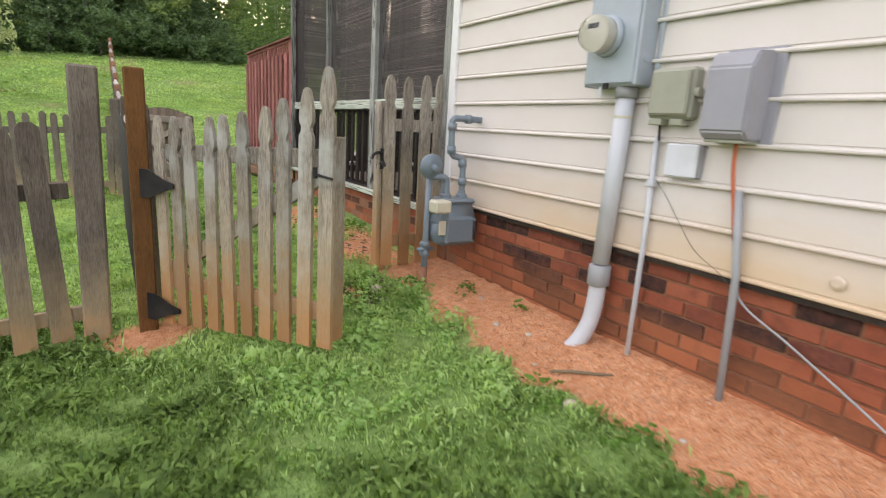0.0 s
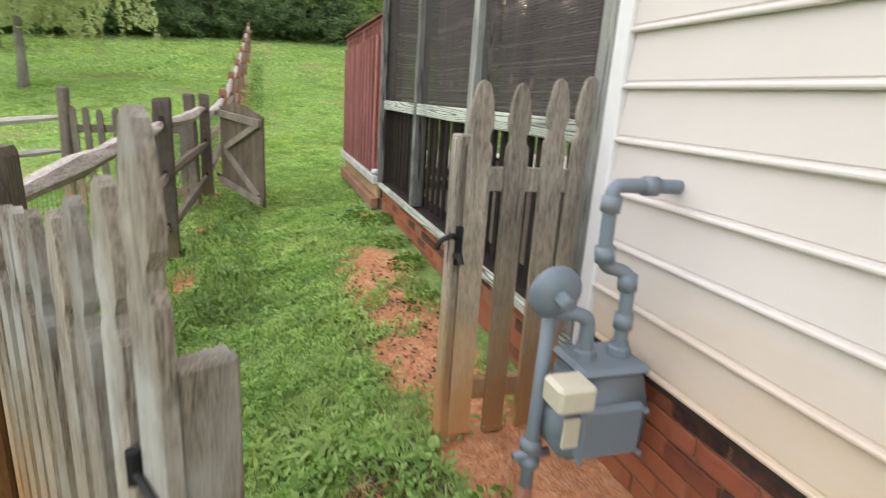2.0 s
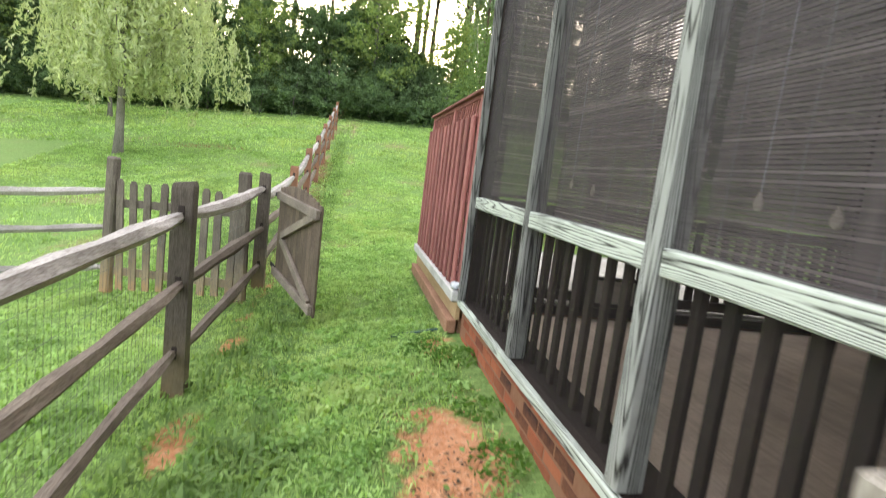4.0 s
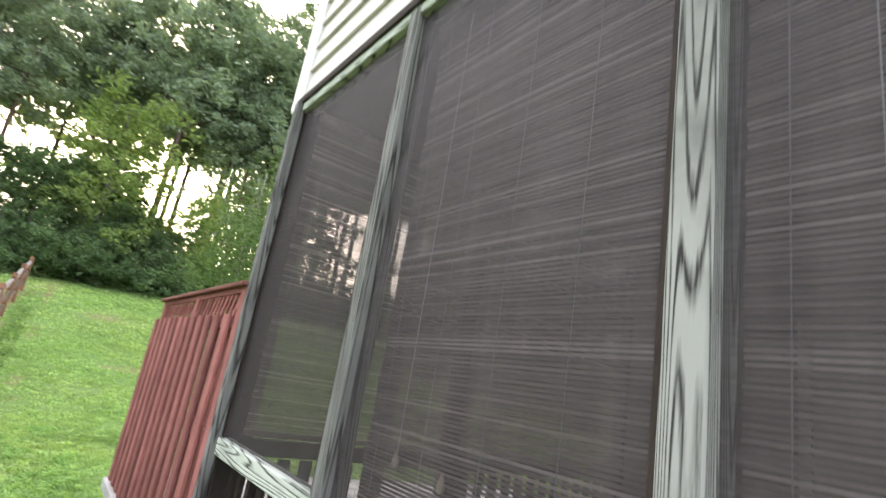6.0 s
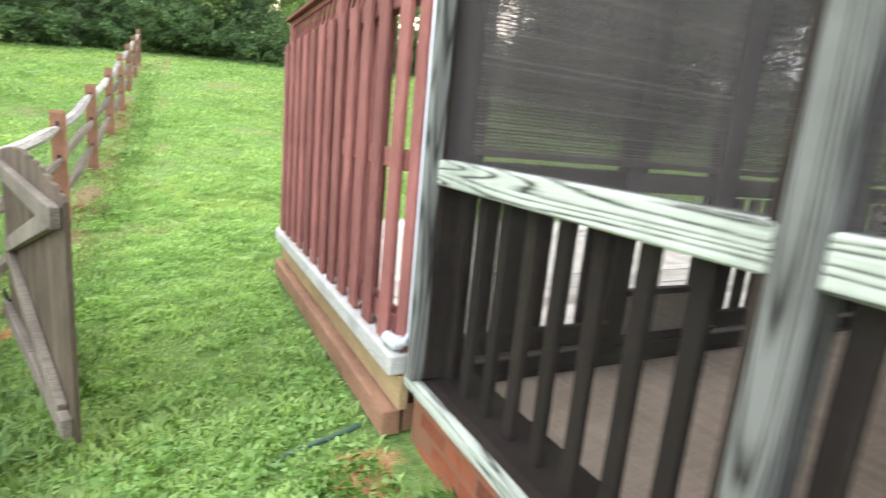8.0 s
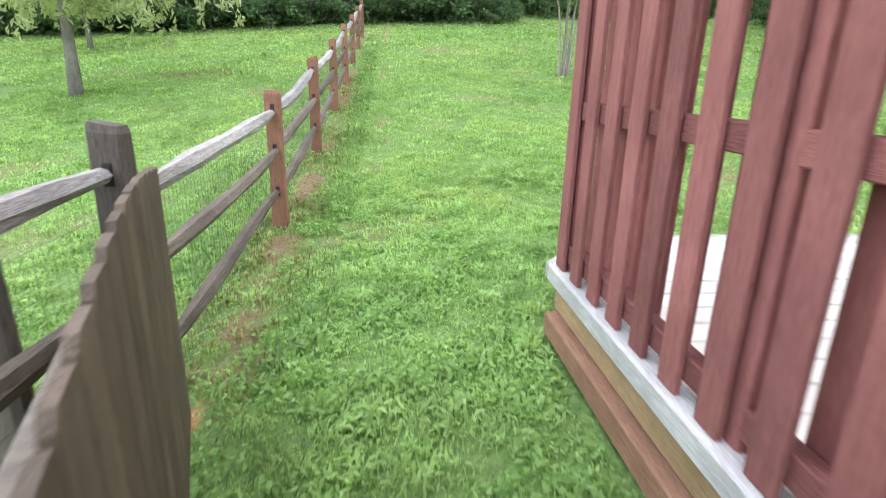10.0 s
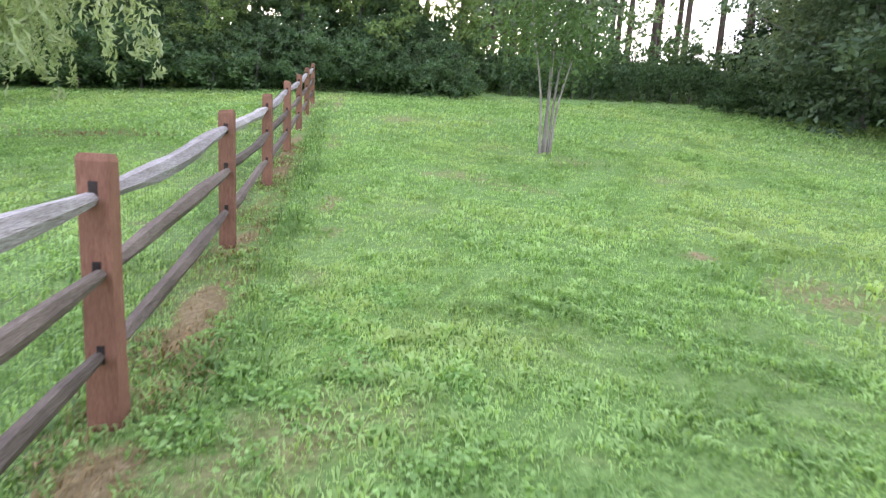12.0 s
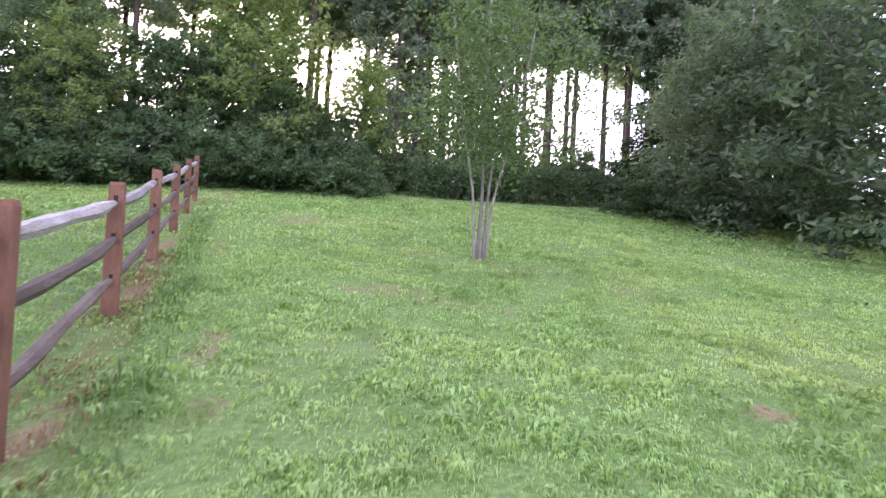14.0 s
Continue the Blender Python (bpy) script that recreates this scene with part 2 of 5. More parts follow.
n.colour(c)
n.bump(n.noise(n.coords((30, 30, 200), world_space=True), 1.0, 3), 0.2, 0.002)
M["blind"] = n.mat
M["mortice"] = paint("mortice_shade", (0.03, 0.022, 0.018), 0.95, amount=0.3)
M["white_board"] = wood("white_painted_board", (0.34, 0.325, 0.3), (0.6, 0.59, 0.565), grain=(9, 0.9, 9), rough=0.55)
M["skirt"] = wood("skirt_board", (0.3, 0.2, 0.1), (0.5, 0.36, 0.2), grain=(12, 1, 12))
M["skirt_low"] = wood("lower_skirt_board", (0.2, 0.1, 0.06), (0.38, 0.22, 0.14), grain=(12, 1, 12))
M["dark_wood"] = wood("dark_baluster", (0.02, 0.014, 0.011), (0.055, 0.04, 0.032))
M["floor"] = wood("porch_floor", (0.58, 0.45, 0.34), (0.76, 0.62, 0.49), grain=(1.0, 10, 10))
M["deck"] = wood("deck_floor", (0.78, 0.72, 0.62), (0.88, 0.83, 0.75), grain=(1.0, 12, 12))

M["white"] = paint("white_trim", (0.72, 0.72, 0.71), 0.45, amount=0.2)
M["meter_grey"] = paint("meter_grey_paint", (0.36, 0.41, 0.45), 0.45, 0.15, amount=0.25)
M["box_grey"] = paint("grey_plastic", (0.3, 0.3, 0.33), 0.55, amount=0.2)
M["box_olive"] = paint("olive_grey_plastic", (0.33, 0.335, 0.265), 0.55, amount=0.25)
M["box_white"] = paint("white_plastic", (0.6, 0.62, 0.66), 0.5, amount=0.2)
M["pvc"] = paint("grey_pvc", (0.5, 0.52, 0.55), 0.45, amount=0.25)
M["pvc_dark"] = paint("conduit_grey", (0.3, 0.31, 0.32), 0.55, amount=0.35)
M["gas"] = paint("gas_grey_paint", (0.17, 0.215, 0.25), 0.42, 0.1, dirt=(0.3, 0.2, 0.14), amount=0.35, scale=9)
M["cream"] = paint("index_cream", (0.55, 0.52, 0.4), 0.45, amount=0.3)
M["dial"] = paint("dial_face", (0.62, 0.6, 0.5), 0.4, amount=0.15)
M["black"] = paint("black_iron", (0.015, 0.015, 0.016), 0.55, 0.3, amount=0.2)
M["orange"] = paint("orange_cable", (0.5, 0.12, 0.05), 0.5, amount=0.2)
M["hose"] = paint("green_hose", (0.05, 0.12, 0.08), 0.4, amount=0.3)
M["wire"] = paint("fence_wire", (0.12, 0.12, 0.11), 0.5, 0.6, amount=0.3)
M["crumb"] = paint("clay_crumb", (0.62, 0.33, 0.19), 0.95, dirt=(0.42, 0.22, 0.13), amount=0.7, scale=60)
M["stone"] = paint("pale_stone", (0.5, 0.42, 0.34), 0.9, amount=0.4, scale=20)
M["kick"] = paint("kick_plate_paint", (0.36, 0.32, 0.28), 0.6, amount=0.35)
M["roof"] = paint("roof_shingle", (0.1, 0.095, 0.09), 0.9, amount=0.5)
# Dark colour holds the porch's inner shade, as the screens cast none.
M["inner"] = paint("porch_shade_wall", (0.12, 0.105, 0.095), 0.7, amount=0.3)

n = Nodes("clear_glass", 0.04, spec=0.5)
n.bsdf.inputs["Transmission Weight"].default_value = 1.0
n.bsdf.inputs["Base Color"].default_value = (0.95, 0.96, 0.94, 1)
M["glass"] = n.mat


def screen(name, dark, light, lo, hi):
    """Insect screen: an open weave, part see-through, with faint sagging streaks and painted wrinkle shine."""
    n = Nodes(name, 0.6, spec=0.4)
    streak = n.noise(n.coords((4, 4, 0.5), world_space=True), 3.0, 6, 0.7)
    weave = n.noise(n.coords((5, 5, 150), world_space=True), 1.0, 3)
    fold_sheen = n.noise(n.coords((9, 9, 0.35), world_space=True), 3.0, 4, 0.6, 0.6)
    # Shine on the weave's wrinkles is painted in as paler vertical streaks.
    base = n.mix(n.grey(fold_sheen, 0.5, 0.72, 0, 0.55), n.ramp(streak, (0.3, dark), (0.7, light)), tuple(k * 1.45 for k in light))
    n.colour(n.mix(n.grey(weave, 0.5, 0.75, 0, 0.4), base, tuple(k * 1.8 for k in light)))
    n.bump(n.math("ADD", weave, n.math("MULTIPLY", fold_sheen, 2.0)), 0.3, 0.003)
    clear = n.add("BsdfTransparent")
    clear.inputs["Color"].default_value = (0.9, 0.9, 0.9, 1)
    cover = n.math("ADD", n.grey(streak, 0.3, 0.75, lo, hi), n.math("MULTIPLY", n.grey(weave, 0.35, 0.65, -1, 1), 0.07))
    m = n.add("MixShader", Fac=cover)
    n.t.links.new(clear.outputs[0], m.inputs[1])
    n.t.links.new(n.bsdf.outputs[0], m.inputs[2])
    n.t.links.new(m.outputs[0], n.t.nodes["Material Output"].inputs["Surface"])
    return n.mat


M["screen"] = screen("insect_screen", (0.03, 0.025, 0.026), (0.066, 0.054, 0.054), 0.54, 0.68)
# Same weave in a darker, clearer tone, fitted to the view of the lower bays.
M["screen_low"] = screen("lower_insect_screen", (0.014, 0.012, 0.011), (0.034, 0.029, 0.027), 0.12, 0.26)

M["bark_pine"] = wood("pine_bark", (0.05, 0.035, 0.025), (0.17, 0.12, 0.09), grain=(3, 3, 0.6))
M["bark_grey"] = wood("grey_bark", (0.1, 0.09, 0.075), (0.26, 0.24, 0.2), grain=(4, 4, 1))
M["bark_pale"] = wood("pale_smooth_bark", (0.24, 0.2, 0.16), (0.45, 0.4, 0.34), grain=(5, 5, 0.8))
M["pine"] = leaf("pine_needles", (0.15, 0.21, 0.165), (0.4, 0.48, 0.36), 0.55)
M["bush"] = leaf("broad_leaves", (0.032, 0.068, 0.036), (0.23, 0.34, 0.16), 0.5)
M["bush_light"] = leaf("light_broad_leaves", (0.1, 0.165, 0.05), (0.34, 0.44, 0.15), 0.5)
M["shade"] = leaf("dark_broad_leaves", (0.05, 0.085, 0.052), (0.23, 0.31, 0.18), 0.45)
M["willow"] = leaf("willow_leaves", (0.34, 0.41, 0.22), (0.68, 0.73, 0.46), 0.55)
M["crape"] = leaf("small_tree_leaves", (0.07, 0.12, 0.045), (0.2, 0.3, 0.1), 0.4)
M["juniper"] = leaf("dark_conifer_leaves", (0.012, 0.028, 0.01), (0.045, 0.08, 0.028), 0.2)


# ---- building helpers ----
def thing(name, loc, label, category, group="", kind=""):
    ob = new(name)
    ob.empty_display_size = 0.1
    ob.matrix_basis = Matrix.Translation(loc)
    return tagged(ob, label, category, group, kind)


def under(ob, parent):
    ob.parent = parent
    if parent.type == "EMPTY":
        ob.matrix_parent_inverse = Matrix.Translation(-parent.matrix_basis.translation)
    return ob


def finish(bm, name, smooth=False):
    me = bpy.data.meshes.new(name)
    bm.normal_update()
    bm.to_mesh(me)
    bm.free()
    if smooth:
        me.shade_smooth()
    return me


def part(name, bm, material, parent, label="", smooth=False):
    me = finish(bm, name, smooth)
    me.materials.append(material)
    ob = new(name, me)
    if parent is not None:
        under(ob, parent)
    return tagged(ob, label) if label else ob


def piece(name, me, m, parent):
    ob = new(name, me)
    ob.matrix_basis = m
    return under(ob, parent)


def block(x0, x1, y0, y1, z0, z1, bevel=0.004, bm=None, m=None):
    """A box with softened edges, added to bm."""
    out = bm or bmesh.new()
    one = bmesh.new()
    bmesh.ops.create_cube(one, size=1)
    for v in one.verts:
        v.co = Vector((x0 + (v.co.x + 0.5) * (x1 - x0), y0 + (v.co.y + 0.5) * (y1 - y0), z0 + (v.co.z + 0.5) * (z1 - z0)))
    if bevel:
        bmesh.ops.bevel(one, geom=one.edges[:], offset=bevel, segments=1, affect="EDGES")
    join(out, one, m)
    return out


def join(out, one, m=None):
    made = {}
    for v in one.verts:
        made[v] = out.verts.new(m @ v.co if m else v.co)
    for f in one.faces:
        try:
            out.faces.new([made[v] for v in f.verts])
        except ValueError:
            pass
    one.free()


def tube(points, radii, seg=10, bm=None, caps=True, wobble=0.0):
    """A round bar along points."""
    out = bm or bmesh.new()
    pts = [Vector(p) for p in points]
    if not hasattr(radii, "__len__"):
        radii = [radii] * len(pts)
    rings = []
    up = Vector((0, 0, 1))
    side = None
    for i, p in enumerate(pts):
        d = (pts[min(i + 1, len(pts) - 1)] - pts[max(i - 1, 0)]).normalized()
        if side is None:
            side = d.cross(up if abs(d.z) < 0.9 else Vector((1, 0, 0))).normalized()
        side = (side - d * side.dot(d)).normalized()
        other = d.cross(side)
        ring = []
        for k in range(seg):
            a = 2 * math.pi * k / seg
            r = radii[i] * (1 + wobble * noise.noise(Vector((k * 1.7, i * 0.9, p.y))))
            ring.append(out.verts.new(p + (side * math.cos(a) + other * math.sin(a)) * r))
        rings.append(ring)
    for a, b in zip(rings, rings[1:]):
        for k in range(seg):
            out.faces.new((a[k], a[(k + 1) % seg], b[(k + 1) % seg], b[k]))
    if caps:
        out.faces.new(rings[0][::-1])
        out.faces.new(rings[-1])
    return out


def curve_points(ctrl, n=6):
    """Points along a smooth path through ctrl."""
    c = [Vector(p) for p in ctrl]
    c = [c[0] * 2 - c[1]] + c + [c[-1] * 2 - c[-2]]
    out = []
    for i in range(1, len(c) - 2):
        for k in range(n):
            t = k / n
            a, b, d, e = c[i - 1], c[i], c[i + 1], c[i + 2]
            out.append(0.5 * ((2 * b) + (d - a) * t + (2 * a - 5 * b + 4 * d - e) * t * t + (3 * b - a - 3 * d + e) * t ** 3))
    return out + [c[-2]]


def lathe(profile, m=None, seg=20, bm=None):
    """A turned shape about local z from (radius, height) pairs."""
    one = bmesh.new()
    rings = [[one.verts.new((r * math.cos(2 * math.pi * k / seg), r * math.sin(2 * math.pi * k / seg), h)) for k in range(seg)] for r, h in profile]
    for a, b in zip(rings, rings[1:]):
        for k in range(seg):
            one.faces.new((a[k], a[(k + 1) % seg], b[(k + 1) % seg], b[k]))
    one.faces.new(rings[0][::-1])
    one.faces.new(rings[-1])
    out = bm or bmesh.new()
    join(out, one, m)
    return out


def prism(outline, thick, m=None, bm=None):
    """An outline in the local xz plane, thick along y."""
    one = bmesh.new()
    a = [one.verts.new((x, -thick / 2, z)) for x, z in outline]
    b = [one.verts.new((x, thick / 2, z)) for x, z in outline]
    one.faces.new(a)
    one.faces.new(b[::-1])
    for i in range(len(a)):
        j = (i + 1) % len(a)
        one.faces.new((a[j], a[i], b[i], b[j]))
    out = bm or bmesh.new()
    join(out, one, m)
    return out


def raw_mesh(name, verts, faces, material):
    """A mesh from arrays; every face has as many corners as faces has columns."""
    me = bpy.data.meshes.new(name)
    k = faces.shape[1]
    me.vertices.add(len(verts))
    me.vertices.foreach_set("co", verts.astype(np.float32).ravel())
    me.loops.add(faces.size)
    me.loops.foreach_set("vertex_index", faces.astype(np.int32).ravel())
    me.polygons.add(len(faces))
    me.polygons.foreach_set("loop_start", np.arange(0, faces.size, k, dtype=np.int32))
    me.update(calc_edges=True)
    me.materials.append(material)
    return me


# ---- ground ----
CY = np.array([-60, -5, 3.4, 6.6, 9.35, 12.0, 14.5, 17.2, 19.5, 27.6, 33, 40, 60, 400])
CZ = np.array([-0.6, -0.25, -0.2, -0.08, -0.08, 0.08, 0.42, 0.82, 1.27, 2.8, 3.75, 5.6, 8.0, 14.0])
SLOPE_Y = np.array([-5, 6.5, 9.5, 12.5, 16, 20, 40])
SLOPE_R = np.array([0.175, 0.16, 0.14, 0.05, 0.03, 0.035, 0.035])
SLOPE_L = np.array([0.1, 0.12, 0.14, 0.1, 0.07, 0.07, 0.07])


def ground_z(x, y):
    x, y = np.asarray(x, float), np.asarray(y, float)
    c = sum(np.interp(y + d, CY, CZ) for d in (-0.8, -0.4, 0, 0.4, 0.8)) / 5
    r, l = np.interp(y, SLOPE_Y, SLOPE_R), np.interp(y, SLOPE_Y, SLOPE_L)
    dx = x - 0.1
    near = np.clip(dx, 0, 2.2) * r + np.clip(dx - 2.2, 0, 24) * np.interp(y, [8, 14], [0.0, 0.035])
    left = np.clip(dx, -14, 0) * l
    lump = 0.012 * np.sin(x * 2.1 + 0.7 * y) * np.sin(1.7 * y - x) + 0.02 * np.sin(0.6 * x + 1) * np.sin(0.5 * y)
    return c + near + left + lump


def gz(x, y):
    return float(ground_z(x, y))


def wob(x, y, f):
    return np.sin(f * x + 1.3 * np.sin(f * 0.7 * y)) * np.sin(f * 1.1 * y + 1.7 * np.sin(f * 0.6 * x + 2))


def bare_at(x, y):
    """How bare the soil is: 1 is open clay."""
    w = 0.13 * wob(x, y, 3.1) + 0.07 * wob(x + 5, y, 8.3)
    along = np.clip((x - 1.36 + w) / 0.22, 0, 1) * np.clip((2.45 - x) / 0.15, 0, 1) * np.clip((3.55 - y) / 0.25, 0, 1)
    strip = np.clip(1 - np.abs(x - 1.64 + 0.03 * (y - 4.4)) / 0.36, 0, 1) ** 0.6 * np.clip((y - 3.2) / 0.3, 0, 1) * np.clip((6.3 - y) / 0.8, 0, 1) * (0.95 + 2.2 * w + 0.3 * wob(x, y + 2, 5.7) + 0.25 * wob(x + 1, y, 17.0))
    latch = np.clip(1.25 - np.hypot((x - 1.2), (y - 3.1) * 1.2) / 0.3, 0, 1) * (0.85 + 2 * w)
    brown = np.clip(1.3 - np.hypot(x - 0.05, y - 3.3) / 0.3, 0, 1)
    deck_side = np.clip(1.1 - np.hypot((x - 1.78) * 1.8, (y - 6.9)) / 0.55, 0, 1) * (0.75 + 2 * w)
    fence = np.clip(1 - np.abs(x - 0.22 - 0.1 * w) / np.interp(y, [8.6, 9.8], [0.3, 0.16]), 0, 1) * np.clip((y - 5.0) / 0.5, 0, 1) * np.clip((18 - y) / 4, 0, 1) * (np.interp(y, [8.6, 9.8], [0.5, 0.2]) + 2.0 * w)
    return np.clip(np.maximum.reduce([along, strip, latch, brown, deck_side, fence]), 0, 1)


def dry_at(x, y):
    fence = np.clip(1.5 - np.abs(x - 0.24) / 0.15, 0, 1) * np.clip((y - 9.2) / 0.6, 0, 1) * (0.55 + 0.6 * wob(x, y, 2.2) + 0.3 * wob(x, y, 9.0)) + np.clip(1 - np.abs(x - 1.0) / 0.4, 0, 1) * np.clip((y - 10.5) / 1, 0, 1) * (0.3 + 0.5 * wob(x, y, 2.6))
    patch = np.clip(1.2 - np.hypot((x + 3.7) / 1.6, (y - 21.4) / 0.55), 0, 1)
    spots = np.clip(np.maximum(wob(x + 3, y + 1, 0.9) * 1.3 - 0.55, wob(x, y + 4, 3.3) * wob(x + 1, y, 1.3) * 1.5 - 0.55), 0, 1) * np.clip((y - 9) / 3, 0, 1)
    return np.clip(np.maximum.reduce([fence, patch, spots * 0.8]), 0, 1)


def axis(lo, hi, step, end_lo, end_hi):
    a = list(np.arange(lo, hi + 1e-6, step))
    s, p = step, hi
    while p < end_hi:
        s *= 1.25
        p += s
        a.append(p)
    s, p = step, lo
    while p > end_lo:
        s *= 1.25
        p -= s
        a.insert(0, p)
    return np.array(a)


gx, gy = np.meshgrid(axis(-2.6, 4.0, 0.06, -420, 420), axis(-1.2, 14.0, 0.06, -420, 700))
gv = np.stack([gx.ravel(), gy.ravel(), ground_z(gx.ravel(), gy.ravel())], 1)
gv[:, 2] += np.where(np.abs(gv[:, 0]) < 12, 0.006 * wob(gv[:, 0], gv[:, 1], 23.0) + 0.004 * wob(gv[:, 0] + 3, gv[:, 1], 41.0), 0)
_i = np.arange(gv.shape[0]).reshape(gx.shape)
gf = np.stack([_i[:-1, :-1].ravel(), _i[:-1, 1:].ravel(), _i[1:, 1:].ravel(), _i[1:, :-1].ravel()], 1)
ground_mesh = raw_mesh("ground", gv, gf, M["ground"])
for key, fn in (("bare", bare_at), ("dry", dry_at)):
    at = ground_mesh.attributes.new(key, "FLOAT", "POINT")
    at.data.foreach_set("value", fn(gv[:, 0], gv[:, 1]).astype(np.float32))
ground_mesh.shade_smooth()
tagged(new("ground", ground_mesh), "sloping green lawn with bare red clay patches", "lawn", kind="structure")

# ---- house ----
WX = 1.985          # face of the side wall
LAP = 0.169         # exposed height of a siding course
SIDE_Y0, SIDE_Y1 = -5.0, 3.2
PORCH_Y1 = 7.1
TOP = 5.9


def siding_mesh(length):
    """One lap course, its foot at z 0, running along +y, its face to -x."""
    prof = [(0.0, 0.006), (-0.012, 0.006), (-0.014, 0.0), (-0.021, 0.0), (-0.025, 0.005), (-0.025, 0.011), (-0.021, 0.016), (-0.011, 0.018), (-0.01, 0.023), (-0.014, 0.027), (-0.002, LAP + 0.012), (0.0, LAP + 0.012)]
    bm = bmesh.new()
    a = [bm.verts.new((x, 0, z)) for x, z in prof]
    b = [bm.verts.new((x, length, z)) for x, z in prof]
    for i in range(len(a) - 1):
        bm.faces.new((a[i], b[i], b[i + 1], a[i + 1]))
    bm.faces.new(a)
    bm.faces.new(b[::-1])
    me = finish(bm, "siding_board")
    me.materials.append(M["siding"])
    return me


wall_side = part("wall_side", block(WX, WX + 0.2, SIDE_Y0, SIDE_Y1 + 0.04, 0.57, TOP, 0), M["siding"], None)
tagged(wall_side, "cream vinyl lap siding wall with clay stains at its foot", "wall", kind="structure")
lap_low = siding_mesh(SIDE_Y1 - SIDE_Y0)
for k in range(int((TOP - 0.585) / LAP)):
    piece("siding_board", lap_low, Matrix.Translation((WX, SIDE_Y0, 0.585 + k * LAP)), wall_side)
part("starter_strip", block(WX - 0.012, WX + 0.05, SIDE_Y0, SIDE_Y1, 0.56, 0.584, 0), M["dark_wood"], wall_side, "dark gap strip under the siding")

wall_upper = part("wall_upper", block(WX, WX + 0.2, SIDE_Y1 + 0.05, PORCH_Y1, 3.24, TOP, 0), M["siding"], None)
tagged(wall_upper, "cream lap siding above the screened porch", "wall", kind="structure")
lap_up = siding_mesh(PORCH_Y1 - SIDE_Y1 - 0.12)
for k in range(int((TOP - 3.26) / LAP)):
    piece("siding_board", lap_up, Matrix.Translation((WX, SIDE_Y1 + 0.06, 3.26 + k * LAP)), wall_upper)
part("drip_edge", block(WX - 0.035, WX + 0.02, SIDE_Y1 + 0.06, PORCH_Y1, 3.2, 3.245, 0.003), M["dark_wood"], wall_upper, "dark drip edge")
tagged(part("wall_gable_north", block(WX, 10.0, PORCH_Y1 + 0.005, PORCH_Y1 + 0.1, 3.2, TOP, 0), M["siding"], None), "cream siding wall over the porch end", "wall", kind="structure")
tagged(part("trim_corner_upper", block(WX - 0.028, WX + 0.06, PORCH_Y1 - 0.06, PORCH_Y1 + 0.11, 3.2, TOP, 0.004), M["white"], None), "white corner trim of the siding", "trim", kind="structure")
tagged(part("trim_corner", block(WX - 0.03, WX + 0.06, SIDE_Y1, SIDE_Y1 + 0.075, 0.5, TOP, 0.004), M["white"], None), "white vinyl corner post of the siding", "trim", kind="structure")
tagged(part("roof", block(WX - 0.05, 10.05, SIDE_Y0 - 0.25, PORCH_Y1 + 0.2, TOP, TOP + 0.15, 0), M["roof"], None), "dark shingle roof", "roof", kind="structure")
tagged(part("wall_south", block(WX, 10.0, SIDE_Y0 - 0.2, SIDE_Y0, -0.5, TOP, 0), M["siding"], None), "cream siding front wall of the house", "wall", kind="structure")
tagged(part("wall_east", block(9.8, 10.0, SIDE_Y0, PORCH_Y1 - 0.1, -0.5, TOP, 0), M["siding"], None), "cream siding far side wall of the house", "wall", kind="structure")
tagged(part("wall_inner", block(5.4, 5.6, SIDE_Y1, PORCH_Y1, 0.3, 3.2, 0), M["inner"], None), "house wall inside the porch, coloured dark for its shade", "wall", kind="structure")
tagged(part("wall_porch_south", block(WX + 0.02, 5.4, SIDE_Y1 + 0.06, SIDE_Y1 + 0.13, 0.3, 3.2, 0), M["inner"], None), "house wall at the end of the porch, coloured dark for its shade", "wall", kind="structure")
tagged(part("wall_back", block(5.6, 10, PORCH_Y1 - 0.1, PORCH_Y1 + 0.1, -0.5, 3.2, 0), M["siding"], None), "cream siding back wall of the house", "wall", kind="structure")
tagged(part("ceiling", block(WX + 0.08, 5.4, SIDE_Y1 + 0.13, PORCH_Y1, 3.2, 3.235, 0), M["inner"], None), "porch ceiling, coloured dark for its shade", "ceiling", kind="structure")

foundation = part("wall_foundation", block(WX + 0.022, WX + 0.2, SIDE_Y0, SIDE_Y1 + 0.05, -0.5, 0.56, 0), M["mortar"], None)
tagged(foundation, "red and black brick foundation stained with clay", "wall", kind="structure")
footing = part("wall_footing", block(WX + 0.012, WX + 0.2, SIDE_Y1 + 0.06, PORCH_Y1, -0.5, 0.455, 0), M["mortar"], None)
tagged(footing, "low red brick footing under the porch", "wall", kind="structure")

